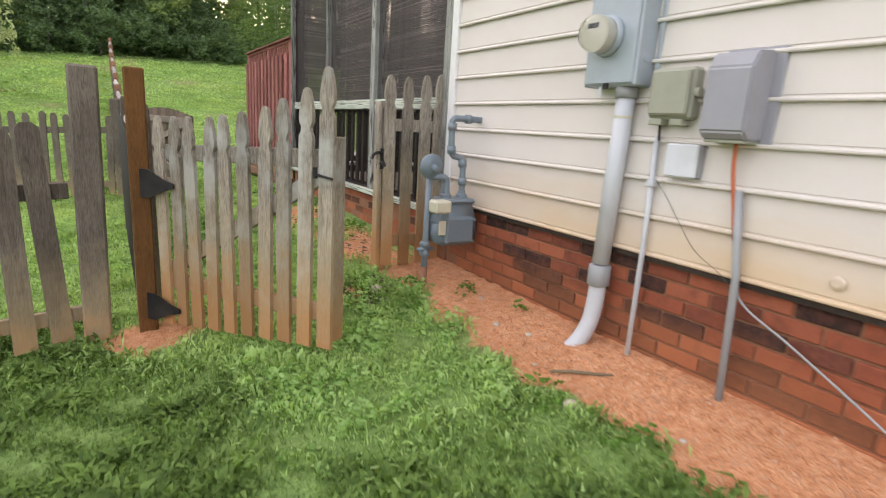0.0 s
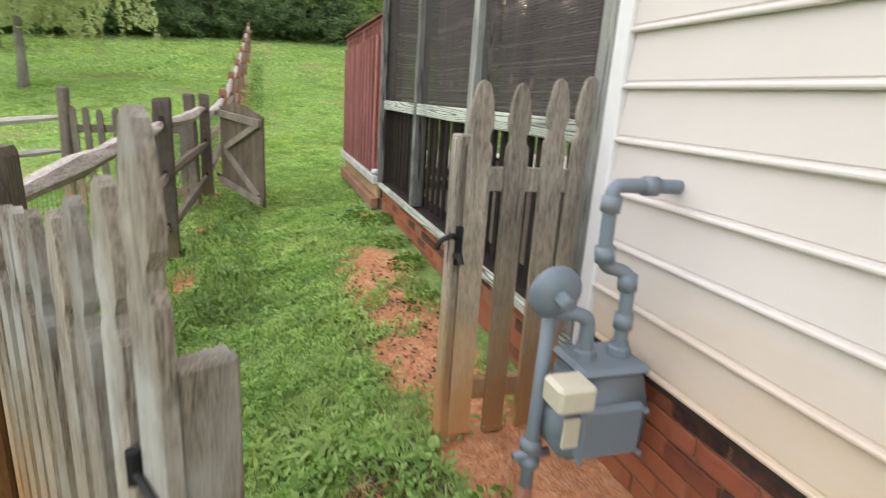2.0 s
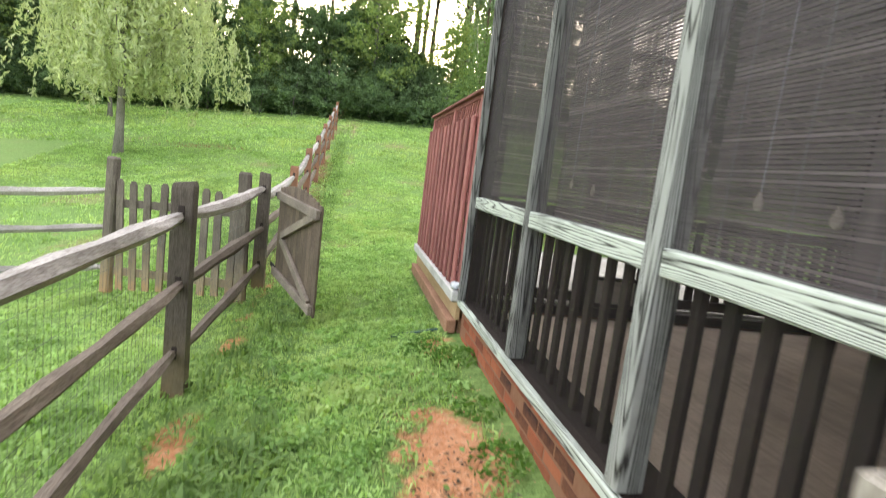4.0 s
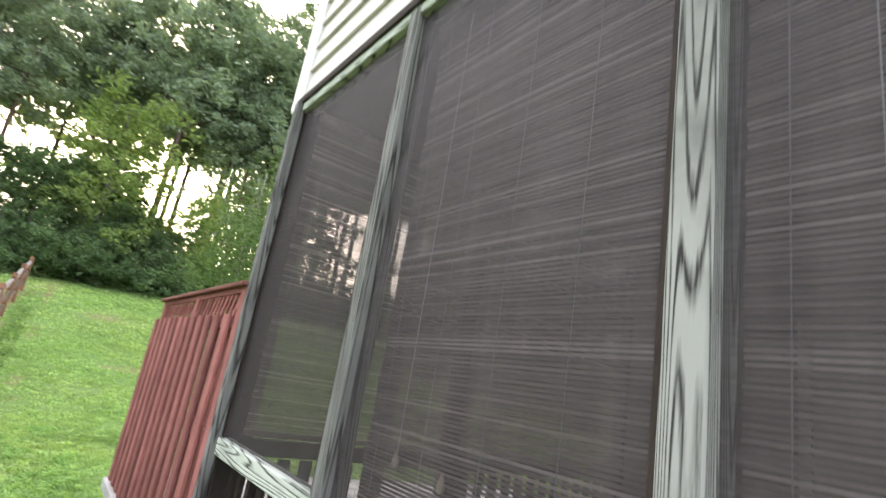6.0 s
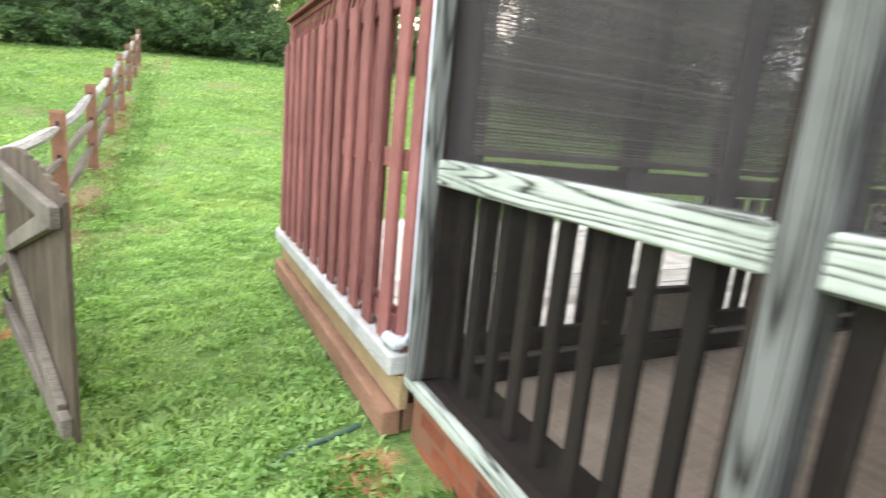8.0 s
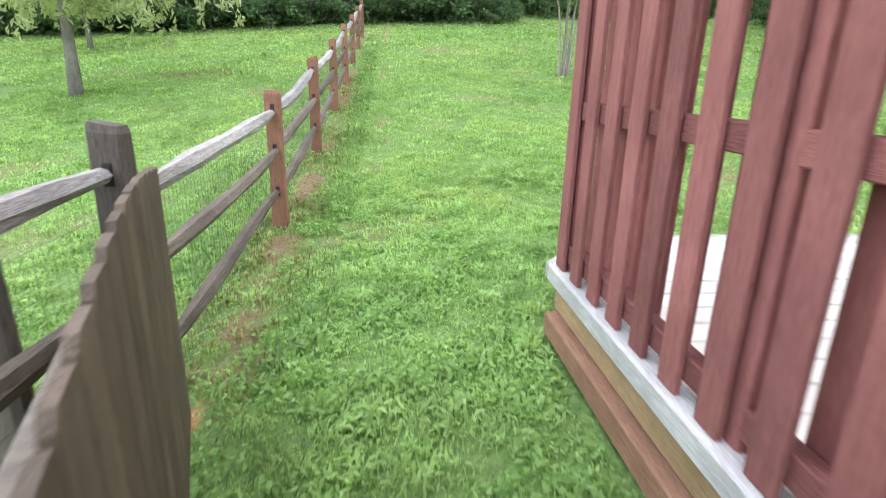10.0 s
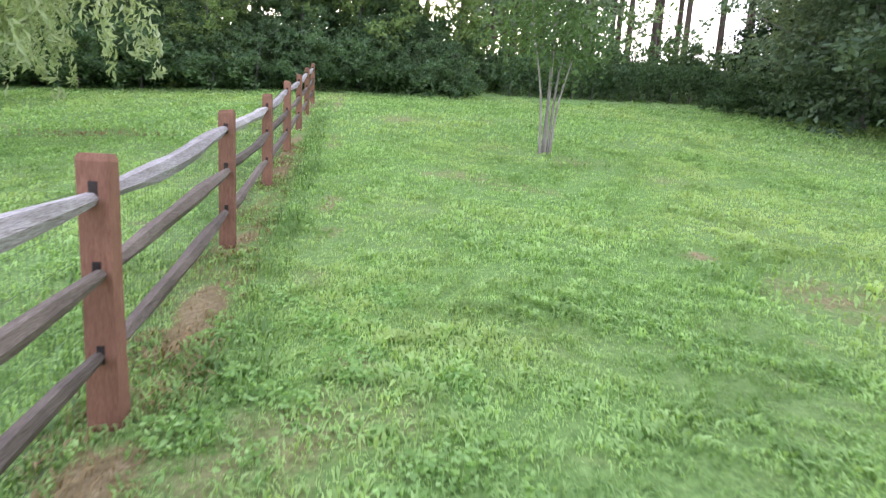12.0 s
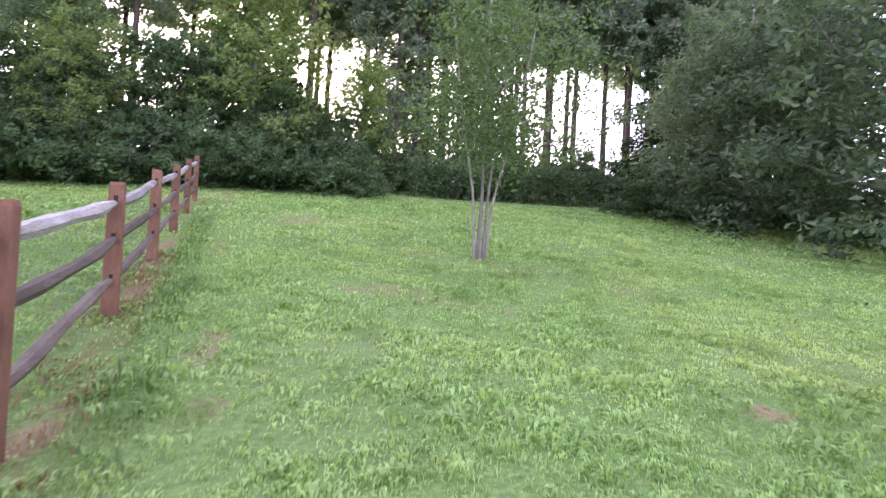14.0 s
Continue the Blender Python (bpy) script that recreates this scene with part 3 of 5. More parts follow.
# ---- screened porch ----
porch = thing("screened_porch", (WX, 5.2, 0.46), "weathered grey timber porch with dark insect screens", "porch")
PX0, PX1 = WX - 0.02, WX + 0.07
for y, w in ((3.33, 0.09), (4.59, 0.085), (5.812, 0.072), (7.03, 0.05)):
    part("post", block(1.93 if w == 0.05 else PX0 - (0.01 if w == 0.085 else 0.004), 1.985 if w == 0.05 else PX1, y - w / 2, y + w / 2, 0.51, 3.2, 0.006), M["porch_post"] if y < 5 else M["grey_porch_post"], porch)
for a, b in ((3.377, 4.546), (4.634, 5.775), (5.849, 7.004)):
    part("mid_rail", block(PX0, PX1 - 0.02, a, b, 1.232, 1.318, 0.006), M["porch_rail"], porch, "pale silvered rail with dark grain")
    part("top_plate", block(PX0, PX1, a, b, 3.15, 3.2, 0.004), M["porch_rail"], porch)
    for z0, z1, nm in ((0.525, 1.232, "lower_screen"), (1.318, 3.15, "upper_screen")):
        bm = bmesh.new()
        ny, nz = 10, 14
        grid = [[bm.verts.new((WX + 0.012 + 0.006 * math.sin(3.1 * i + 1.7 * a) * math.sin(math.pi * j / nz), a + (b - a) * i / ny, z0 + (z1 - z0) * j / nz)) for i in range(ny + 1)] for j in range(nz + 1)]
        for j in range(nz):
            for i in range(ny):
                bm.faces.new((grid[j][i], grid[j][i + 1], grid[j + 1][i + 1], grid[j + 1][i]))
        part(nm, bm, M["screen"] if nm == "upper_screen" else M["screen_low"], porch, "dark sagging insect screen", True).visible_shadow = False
    part("spline", block(PX0 + 0.004, PX0 + 0.03, a, a + 0.018, 0.53, 3.15, 0.003), M["dark_wood"], porch)
part("sill", block(PX0 - 0.02, PX0 + 0.014, 3.3, PORCH_Y1, 0.455, 0.508, 0.005), M["porch_rail"], porch, "pale timber sill")
part("sill_shelf", block(PX0 + 0.014, PX1 + 0.16, 3.3, PORCH_Y1 - 0.05, 0.44, 0.503, 0.004), M["dark_wood"], porch)
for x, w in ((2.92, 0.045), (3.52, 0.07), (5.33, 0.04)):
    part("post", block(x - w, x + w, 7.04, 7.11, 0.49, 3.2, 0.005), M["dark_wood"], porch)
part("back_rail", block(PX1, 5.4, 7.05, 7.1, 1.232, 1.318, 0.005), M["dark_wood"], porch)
# Added dark filler, sized to close the see-through gap in the camera's view.
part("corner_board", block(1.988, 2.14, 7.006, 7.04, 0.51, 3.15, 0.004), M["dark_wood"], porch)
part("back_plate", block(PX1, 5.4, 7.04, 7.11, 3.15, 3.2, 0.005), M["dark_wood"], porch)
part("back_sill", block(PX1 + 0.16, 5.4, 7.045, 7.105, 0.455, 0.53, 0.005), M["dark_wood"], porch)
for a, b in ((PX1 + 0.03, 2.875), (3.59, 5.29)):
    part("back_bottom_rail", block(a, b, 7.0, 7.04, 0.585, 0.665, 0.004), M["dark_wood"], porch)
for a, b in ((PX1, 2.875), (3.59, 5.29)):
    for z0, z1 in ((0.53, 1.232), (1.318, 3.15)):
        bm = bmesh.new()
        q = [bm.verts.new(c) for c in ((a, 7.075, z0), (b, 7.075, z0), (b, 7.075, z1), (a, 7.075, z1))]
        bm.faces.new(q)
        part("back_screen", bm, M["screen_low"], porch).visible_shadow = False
screen_door = thing("screen_door", (3.205, 7.07, 0.53), "dark framed porch screen door with a tan kick plate", "door")
for a, b in ((2.968, 3.0), (3.415, 3.447)):
    part("stile", block(a, b, 7.055, 7.09, 0.535, 2.55, 0.003), M["dark_wood"], screen_door)
for z0, z1 in ((0.535, 0.57), (0.76, 0.79), (2.5, 2.55)):
    part("door_rail", block(3.0, 3.415, 7.055, 7.09, z0, z1, 0.003), M["dark_wood"], screen_door)
part("kick_plate", block(3.0, 3.415, 7.066, 7.08, 0.57, 0.76, 0.002), M["kick"], screen_door, "tan grey kick plate")
bm = bmesh.new()
bm.faces.new([bm.verts.new(c) for c in ((3.0, 7.073, 0.79), (3.415, 7.073, 0.79), (3.415, 7.073, 2.5), (3.0, 7.073, 2.5))])
part("door_screen", bm, M["screen_low"], screen_door).visible_shadow = False
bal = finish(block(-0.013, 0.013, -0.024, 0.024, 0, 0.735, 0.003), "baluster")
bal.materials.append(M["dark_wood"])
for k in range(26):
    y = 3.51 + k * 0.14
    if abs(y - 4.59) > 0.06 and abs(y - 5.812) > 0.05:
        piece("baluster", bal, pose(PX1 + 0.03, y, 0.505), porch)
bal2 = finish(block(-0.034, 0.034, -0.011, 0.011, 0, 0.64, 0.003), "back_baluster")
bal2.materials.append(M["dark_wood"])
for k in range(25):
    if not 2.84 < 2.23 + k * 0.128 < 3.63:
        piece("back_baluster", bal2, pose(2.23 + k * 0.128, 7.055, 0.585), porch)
part("porch_floor", block(WX + 0.02, 5.4, 3.33, 7.04, 0.36, 0.44, 0), M["floor"], porch, "tan board porch floor")

# roll-down blinds behind two of the side bays and across the back
def roll_blind(a, b, side):
    def box(d0, d1, u0, u1, z0, z1, bevel=0.0, bm=None):
        if side:
            return block(2.11 + d0, 2.11 + d1, u0, u1, z0, z1, bevel, bm)
        return block(u0, u1, 6.97 + d0, 6.97 + d1, z0, z1, bevel, bm)

    def at(d, u, z):
        return (2.11 + d, u, z) if side else (u, 6.97 + d, z)

    low = 1.255 if side else 1.37
    g = random.Random(int(a * 100))
    blind = thing("roll_blind", at(0, (a + b) / 2, low - 0.03), "brown slatted roll-down blind behind the porch screen", "blind", "porch blinds")
    bm = bmesh.new()
    for k in range(146):
        z = low + k * (3.125 - low) / 146 + g.uniform(-0.0005, 0.0005)
        sag = 0.004 * math.sin(k * 0.37 + a) + g.uniform(-0.002, 0.002)
        box(-0.002 + sag, 0.002 + sag, a + g.uniform(-0.002, 0.002), b + g.uniform(-0.002, 0.002), z, z + g.uniform(0.0074, 0.0088), 0, bm)
    tagged(part("slats", bm, M["blind"], blind, "thin brown slats"), kind="stuff")
    part("bottom_bar", box(-0.01, 0.012, a - 0.005, b + 0.005, low - 0.03, low - 0.002, 0.004), M["blind"], blind)
    part("head_roll", tube([at(0.005, a, 3.15), at(0.005, b, 3.15)], 0.035, 12), M["blind"], blind)
    for k in range(5):
        u = a + 0.08 + k * (b - a - 0.16) / 4
        part("cord", tube([at(-0.011, u, low - 0.025), at(-0.011, u, 3.13)], 0.0013, 5), M["pvc_dark"], blind)
    if side:
        cord = part("pull_cord", tube([at(-0.02, b - 0.22, 1.5), at(-0.02, b - 0.22, 3.12)], 0.0013, 5), M["pvc"], blind)
        for u, z in ((b - 0.22, 1.46), (b - 0.46, 1.44)):
            part("pull_tag", prism([(0.0, 0.0), (0.012, 0.007), (0.015, 0.02), (0.008, 0.035), (0.0, 0.052), (-0.008, 0.035), (-0.015, 0.02), (-0.012, 0.007)], 0.008, pose(2.088, u, z, 0, 0, 90)), M["stone"], cord, "tan cord pull")


roll_blind(3.42, 4.565, True)
roll_blind(4.615, 5.795, True)
roll_blind(2.075, 3.32, False)
roll_blind(3.48, 5.25, False)

# white door casing on the inner wall
casing = thing("door_casing", (5.38, 5.2, 0.44), "white door casing on the inner house wall", "door casing")
for y in (4.7, 5.62):
    part("jamb", block(5.36, 5.4, y, y + 0.08, 0.44, 2.5, 0.003), M["white"], casing)
part("head", block(5.36, 5.4, 4.7, 5.7, 2.5, 2.6, 0.003), M["white"], casing)
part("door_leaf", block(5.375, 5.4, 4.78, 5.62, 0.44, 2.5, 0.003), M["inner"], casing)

# ---- deck ----
DY0, DY1 = 7.125, 9.88
deck = thing("deck", (2.5, 8.5, 0.3), "raised timber deck with a white edge board", "deck")
board = finish(block(0, 5.0, -0.068, 0.068, 0, 0.03, 0.004), "deck_board")
board.materials.append(M["deck"])
for k in range(19):
    piece("deck_board", board, pose(2.0, DY0 + 0.075 + k * 0.1445, 0.52 + rng.uniform(-0.002, 0.002)), deck)
for k in range(2):
    piece("deck_board", board, pose(2.33, DY0 + 0.075 + (k + 19) * 0.1445, 0.52), deck)
part("under_frame", block(2.16, 7.0, DY0 + 0.05, DY1 + 0.2, 0.35, 0.515, 0), M["skirt_low"], deck)
part("edge_board", block(1.9, 1.998, DY0 + 0.02, 9.71, 0.465, 0.555, 0.01), M["white_board"], deck, "white painted edge board")
part("corner_board", block(-0.045, 0.045, -0.115, 0.115, 0.468, 0.553, 0.01, m=pose(2.005, 9.795, 0, 0, 0, -40)), M["white_board"], deck, "white painted corner board")
part("end_board", block(2.33, 7.33, DY1 + 0.285, DY1 + 0.32, 0.38, 0.552, 0.006), M["white_board"], deck)
part("skirt", block(1.945, 1.985, DY0 + 0.005, 9.69, 0.325, 0.464, 0.005), M["skirt"], deck, "yellowish skirt board")
part("lower_skirt", block(1.89, 1.97, DY0 + 0.03, 9.66, 0.205, 0.315, 0.006), M["skirt_low"], deck, "brown lower board")
part("pier", block(1.99, 2.15, DY0 + 0.05, DY1 - 0.3, 0.0, 0.325, 0), M["skirt_low"], deck)
for x, y in ((2.05, 9.75), (4.4, 9.75), (6.9, 9.75), (6.9, 7.4)):
    part("support", block(x - 0.05, x + 0.05, y - 0.05, y + 0.05, -0.1, 0.518, 0.004), M["skirt_low"], deck)

RY0, RY1 = 7.16, 9.6
panel = thing("privacy_panel", (1.95, 8.4, 0.56), "red stained slatted privacy panel with a lattice top", "privacy panel")
slat = finish(block(-0.011, 0.011, -0.05, 0.05, 0, 1.38, 0.004), "slat")
slat.materials.append(M["red"])
for k in range(12):
    y = 7.33 + k * 0.2075
    lean = 1.2 if k == 0 else 0.0
    piece("slat", slat, pose(1.936, y, 0.557, lean, 0, 0), panel)
for k in range(12):
    y = 7.33 + k * 0.1955
    piece("slat", slat, pose(2.025, y, 0.557, rng.uniform(-0.3, 0.3), 0, 0), panel)
for y in (RY0 + 0.045, 8.32, RY1 + 0.02):
    part("post", block(1.958, 2.044 - 0.036, y - 0.044, y + 0.044, 0.54, 2.1, 0.005), M["red"], panel)
for z0, z1, nm in ((0.6, 0.68, "bottom_rail"), (1.252, 1.328, "middle_rail"), (1.86, 1.93, "top_rail")):
    for a, b in ((RY0 + 0.09, 8.276), (8.364, RY1 - 0.024)):
        part(nm, block(1.95, 2.006, a, b, z0, z1, 0.004), M["redh"], panel)
part("cap", block(1.925, 2.04, RY0 - 0.02, RY1 + 0.07, 2.1, 2.125, 0.005), M["redh"], panel)
for a, b in ((RY0 + 0.09, 8.276), (8.364, RY1 - 0.024)):
    part("lattice_rail", block(1.96, 2.0, a, b, 2.065, 2.1, 0.003), M["redh"], panel)
    for k in range(11):
        y = a + 0.055 + k * (b - a - 0.11) / 10
        for s, dx in ((32, -0.006), (-32, 0.006)):
            part("lattice_strip", block(-0.005, 0.005, -0.015, 0.015, -0.09, 0.09, 0, m=pose(1.98 + dx, y, 1.998, s, 0, 0)), M["red"], panel)

newel = thing("newel_post", (2.385, 10.11, 0.55), "red stained newel post with a pale weathered cap", "post")
part("shaft", block(2.34, 2.43, 10.065, 10.155, 0.549, 1.415, 0.006), M["red"], newel)
bm = block(2.325, 2.445, 10.05, 10.17, 1.415, 1.435, 0.004)
lathe([(0.08, 0), (0.06, 0.02), (0.004, 0.04)], pose(2.385, 10.11, 1.435, 0, 0, 45), 4, bm)
part("cap", bm, M["picket"], newel, "pale weathered cap")

downpipe = thing("white_downpipe", (1.952, 7.14, 0.58), "white plastic pipe down the porch corner", "pipe")
part("pipe", tube([(1.97, 7.112, 3.19), (1.97, 7.112, 0.66), (1.962, 7.14, 0.61), (1.935, 7.19, 0.585)], 0.018, 10), M["box_white"], downpipe, "", True)
part("elbow", tube([(1.945, 7.16, 0.6), (1.935, 7.19, 0.588), (1.93, 7.26, 0.585)], 0.029, 12), M["box_white"], downpipe, "", True)

# ---- utilities on the side wall ----
meter = thing("electric_meter", (1.92, 1.74, 1.31), "grey painted electric meter box on the siding", "electric meter")
bm = block(1.865, WX, 1.6, 1.9, 1.328, 1.98, 0.008)
part("enclosure", bm, M["meter_grey"], meter)
part("cover", block(1.855, 1.866, 1.61, 1.89, 1.338, 1.9, 0.006), M["meter_grey"], meter)
part("back_flange", block(1.965, WX - 0.001, 1.565, 1.585, 1.29, 1.98, 0.003), M["meter_grey"], meter)
turn = Matrix.Translation((1.855, 1.768, 1.545)) @ Matrix.Rotation(radians(-90), 4, "Y")
ring = part("socket_ring", lathe([(0.088, 0), (0.09, 0.012), (0.085, 0.03), (0.08, 0.034)], turn, 28), M["meter_grey"], meter, "", True)
part("dial", lathe([(0.07, 0.03), (0.07, 0.085), (0.056, 0.09)], turn, 24), M["dial"], ring, "cream dial face")
part("display", block(1.76, 1.766, 1.743, 1.793, 1.565, 1.583, 0.001), M["black"], ring)
dome = part("glass_dome", lathe([(0.08, 0.034), (0.079, 0.1), (0.072, 0.118), (0.046, 0.126), (0.004, 0.128)], turn, 28), M["glass"], ring, "clear glass cover", True)
dome.visible_shadow = False
part("hasp", block(1.852, 1.866, 1.74, 1.77, 1.318, 1.343, 0.003), M["black"], meter)
part("seal_tag", block(1.872, 1.878, 1.79, 1.81, 1.283, 1.329, 0.002), M["box_white"], meter)
for z in (1.45, 1.75):
    part("knockout", lathe([(0.022, 0), (0.022, 0.003), (0.016, 0.004)], Matrix.Translation((1.925, 1.6, z)) @ Matrix.Rotation(radians(90), 4, "X"), 16), M["meter_grey"], meter)

pvc = thing("service_conduit", (1.925, 1.7, 0.1), "thick pale grey conduit from the meter box to the soil", "conduit")
part("pipe", tube([(1.925, 1.684, 1.33), (1.925, 1.71, 0.5)], 0.042, 18), M["pvc"], pvc, "", True)
part("coupling", lathe([(0.046, 0), (0.054, 0.006), (0.054, 0.1), (0.047, 0.106)], pose(1.925, 1.711, 0.385), 20), M["pvc_dark"], pvc, "", True)
part("sweep", tube(curve_points([(1.925, 1.711, 0.42), (1.923, 1.713, 0.3), (1.905, 1.722, 0.18), (1.86, 1.745, 0.08), (1.79, 1.78, 0.0), (1.76, 1.79, -0.03)], 5), 0.042, 18), M["pvc"], pvc, "", True)
part("collar", lathe([(0.05, 0), (0.05, 0.05)], pose(1.925, 1.686, 1.28), 18), M["pvc_dark"], pvc, "", True)
part("yellow_tape", lathe([(0.0432, 0), (0.0432, 0.012)], pose(1.925, 1.688, 1.19), 18), M["cream"], pvc)

cable_box = thing("cable_box", (1.94, 1.45, 1.17), "olive grey plastic cable box on the siding", "utility box")
bm = block(1.915, WX, 1.345, 1.55, 1.19, 1.4, 0.012)
part("body", bm, M["box_olive"], cable_box)
lid = part("lid", block(1.895, 1.916, 1.355, 1.54, 1.205, 1.39, 0.009), M["box_olive"], cable_box)
part("gland", block(1.905, 1.96, 1.47, 1.535, 1.165, 1.192, 0.004), M["box_olive"], cable_box)
part("gland", block(1.905, 1.96, 1.37, 1.43, 1.165, 1.192, 0.004), M["box_olive"], cable_box)
part("latch", tube([(1.94, 1.346, 1.3), (1.94, 1.325, 1.3)], 0.02, 10), M["box_olive"], lid)
part("cable", tube([(1.945, 1.5, 1.17), (1.95, 1.498, 1.1)], 0.006, 6), M["black"], cable_box)

c1 = thing("thin_conduit", (1.96, 1.485, 0.1), "thin grey conduit down the siding to the soil", "conduit")
part("pipe", tube([(1.955, 1.512, 1.12), (1.95, 1.5, 0.6), (1.94, 1.497, 0.02)], 0.012, 10), M["pvc"], c1, "", True)
part("strap", block(1.935, WX, 1.485, 1.525, 0.9, 0.925, 0.002), M["pvc"], c1)

big_box = thing("telephone_box", (1.92, 1.14, 1.1), "large grey plastic service box on the siding", "utility box")
out = [(0, 0), (0.12, 0.0), (0.15, 0.03), (0.15, 0.26), (0.12, 0.315), (0, 0.33)]
bm = bmesh.new()
a = [bm.verts.new((WX - x, 1.068, 1.115 + z)) for x, z in out]
b = [bm.verts.new((WX - x, 1.245, 1.115 + z)) for x, z in out]
bm.faces.new(a[::-1])
bm.faces.new(b)
for i in range(len(a)):
    bm.faces.new((a[i], a[(i + 1) % len(a)], b[(i + 1) % len(a)], b[i]))
bmesh.ops.bevel(bm, geom=bm.edges[:], offset=0.008, segments=2, affect="EDGES")
part("cover", bm, M["box_grey"], big_box)
part("base_plate", block(WX - 0.02, WX - 0.001, 1.03, 1.255, 1.105, 1.455, 0.004), M["box_grey"], big_box)
part("bottom_plate", block(WX - 0.12, WX - 0.02, 1.08, 1.235, 1.105, 1.118, 0.003), M["box_olive"], big_box)

small_box = thing("small_junction_box", (1.96, 1.345, 0.955), "small white plastic junction box on the siding", "utility box")
part("body", block(1.945, WX, 1.285, 1.43, 0.955, 1.09, 0.006), M["box_grey"], small_box)
part("lid", block(1.928, 1.946, 1.29, 1.44, 0.955, 1.093, 0.006), M["box_white"], small_box)

drop = thing("cable_riser", (1.95, 1.06, 0.1), "orange cable entering a grey riser pipe in the soil", "cable")
part("cable", tube(curve_points([(1.93, 1.14, 1.11), (1.935, 1.135, 1.0), (1.94, 1.11, 0.86), (1.945, 1.09, 0.74)], 4), 0.008, 8), M["orange"], drop, "orange cable", True)
part("riser", tube([(1.945, 1.105, 0.93), (1.94, 1.055, 0.6), (1.93, 1.025, 0.03)], 0.015, 10), M["pvc_dark"], drop, "", True)
part("loose_wire", tube(curve_points([(1.955, 1.07, 0.62), (1.958, 1.02, 0.5), (1.958, 0.82, 0.4), (1.955, 0.515, 0.24), (1.94, 0.2, 0.06)], 5), 0.005, 6), M["pvc_dark"], drop, "thin loose wire", True)
wire1 = thing("thin_wire", (1.96, 1.5, 1.0), "thin drooping wire along the siding", "wire")
part("strand", tube(curve_points([(1.957, 1.49, 0.93), (1.956, 1.42, 0.86), (1.956, 1.34, 0.76), (1.956, 1.25, 0.66), (1.956, 1.11, 0.58), (1.955, 1.07, 0.5)], 6), 0.0014, 5), M["wire"], wire1, "", True)
spigot = thing("wall_cap", (1.97, 0.727, 0.666), "small cream cap on the siding", "wall cap")
part("plate", lathe([(0.024, 0), (0.024, 0.012), (0.016, 0.016)], Matrix.Translation((WX - 0.01, 0.727, 0.666)) @ Matrix.Rotation(radians(-90), 4, "Y"), 14), M["siding"], spigot)

# gas meter
gas = thing("gas_meter", (1.66, 2.92, 0.0), "grey painted gas meter on pipes beside the wall", "gas meter")
Y = 2.9
part("riser", tube([(1.63, Y + 0.03, -0.02), (1.635, Y + 0.02, 0.82)], 0.021, 12), M["gas"], gas, "", True)
part("riser_foot", tube([(1.629, Y + 0.03, -0.03), (1.63, Y + 0.03, 0.2)], 0.024, 12), M["terra_post"], gas, "rusty clay-stained pipe foot", True)
bm = lathe([(0.022, 0), (0.034, 0.008), (0.034, 0.03), (0.026, 0.035), (0.026, 0.06), (0.034, 0.065), (0.034, 0.09), (0.022, 0.1)], pose(1.63, Y + 0.028, 0.27), 14)
tube([(1.57, Y + 0.02, 0.32), (1.69, Y + 0.02, 0.32)], 0.014, 8, bm)
part("shut_off_valve", bm, M["gas"], gas, "", True)
reg = Matrix.Translation((1.63, Y - 0.0, 0.86)) @ Matrix.Rotation(radians(98), 4, "X") @ Matrix.Rotation(radians(0), 4, "Y")
regulator = part("regulator", lathe([(0.03, -0.05), (0.04, -0.02), (0.074, -0.012), (0.08, -0.006), (0.08, 0.008), (0.074, 0.014), (0.05, 0.03), (0.036, 0.036)], reg, 26), M["gas"], gas, "round regulator disc", True)
part("regulator_cap", lathe([(0.024, 0.03), (0.022, 0.075), (0.014, 0.08)], reg, 8), M["gas"], regulator, "pale hexagonal cap")
part("cross_pipe", tube(curve_points([(1.64, Y + 0.02, 0.79), (1.68, Y, 0.795), (1.72, Y - 0.02, 0.79), (1.738, Y - 0.02, 0.76), (1.738, Y - 0.02, 0.66)], 5), 0.022, 12), M["gas"], gas, "", True)
for x in (1.738, 1.858):
    part("swivel_nut", lathe([(0.036, 0), (0.036, 0.03), (0.026, 0.036), (0.026, 0.05)], pose(x, Y - 0.02, 0.655), 8), M["gas"], gas)
part("outlet_pipe", tube(curve_points([(1.858, Y - 0.02, 0.66), (1.858, Y - 0.02, 0.8), (1.855, Y - 0.015, 0.89), (1.84, Y - 0.01, 0.915), (1.81, Y, 0.925), (1.785, Y, 0.935), (1.772, Y, 0.97), (1.768, Y, 1.12), (1.775, Y, 1.155), (1.81, Y - 0.005, 1.165), (WX + 0.02, Y - 0.015, 1.165)], 4), 0.0205, 12), M["gas"], gas, "", True)
for p0, p1 in (((1.858, Y - 0.02, 0.745), (1.858, Y - 0.02, 0.79)), ((1.856, Y - 0.016, 0.862), (1.852, Y - 0.013, 0.91)), ((1.775, Y, 0.945), (1.77, Y, 0.99)), ((1.768, Y, 1.09), (1.77, Y, 1.135)), ((1.86, Y - 0.008, 1.165), (1.9, Y - 0.01, 1.165))):
    part("fitting", tube([p0, p1], 0.028, 12), M["gas"], gas, "", True)
bm = bmesh.new()
prof = [(-0.125, 0.0), (0.125, 0.0), (0.15, 0.03), (0.15, 0.14), (0.118, 0.16), (0.118, 0.26), (0.1, 0.285), (-0.1, 0.285), (-0.118, 0.26), (-0.118, 0.16), (-0.15, 0.14), (-0.15, 0.03)]
prism(prof, 0.15, pose(1.8, Y - 0.02, 0.36), bm)
bmesh.ops.bevel(bm, geom=bm.edges[:], offset=0.014, segments=2, affect="EDGES")
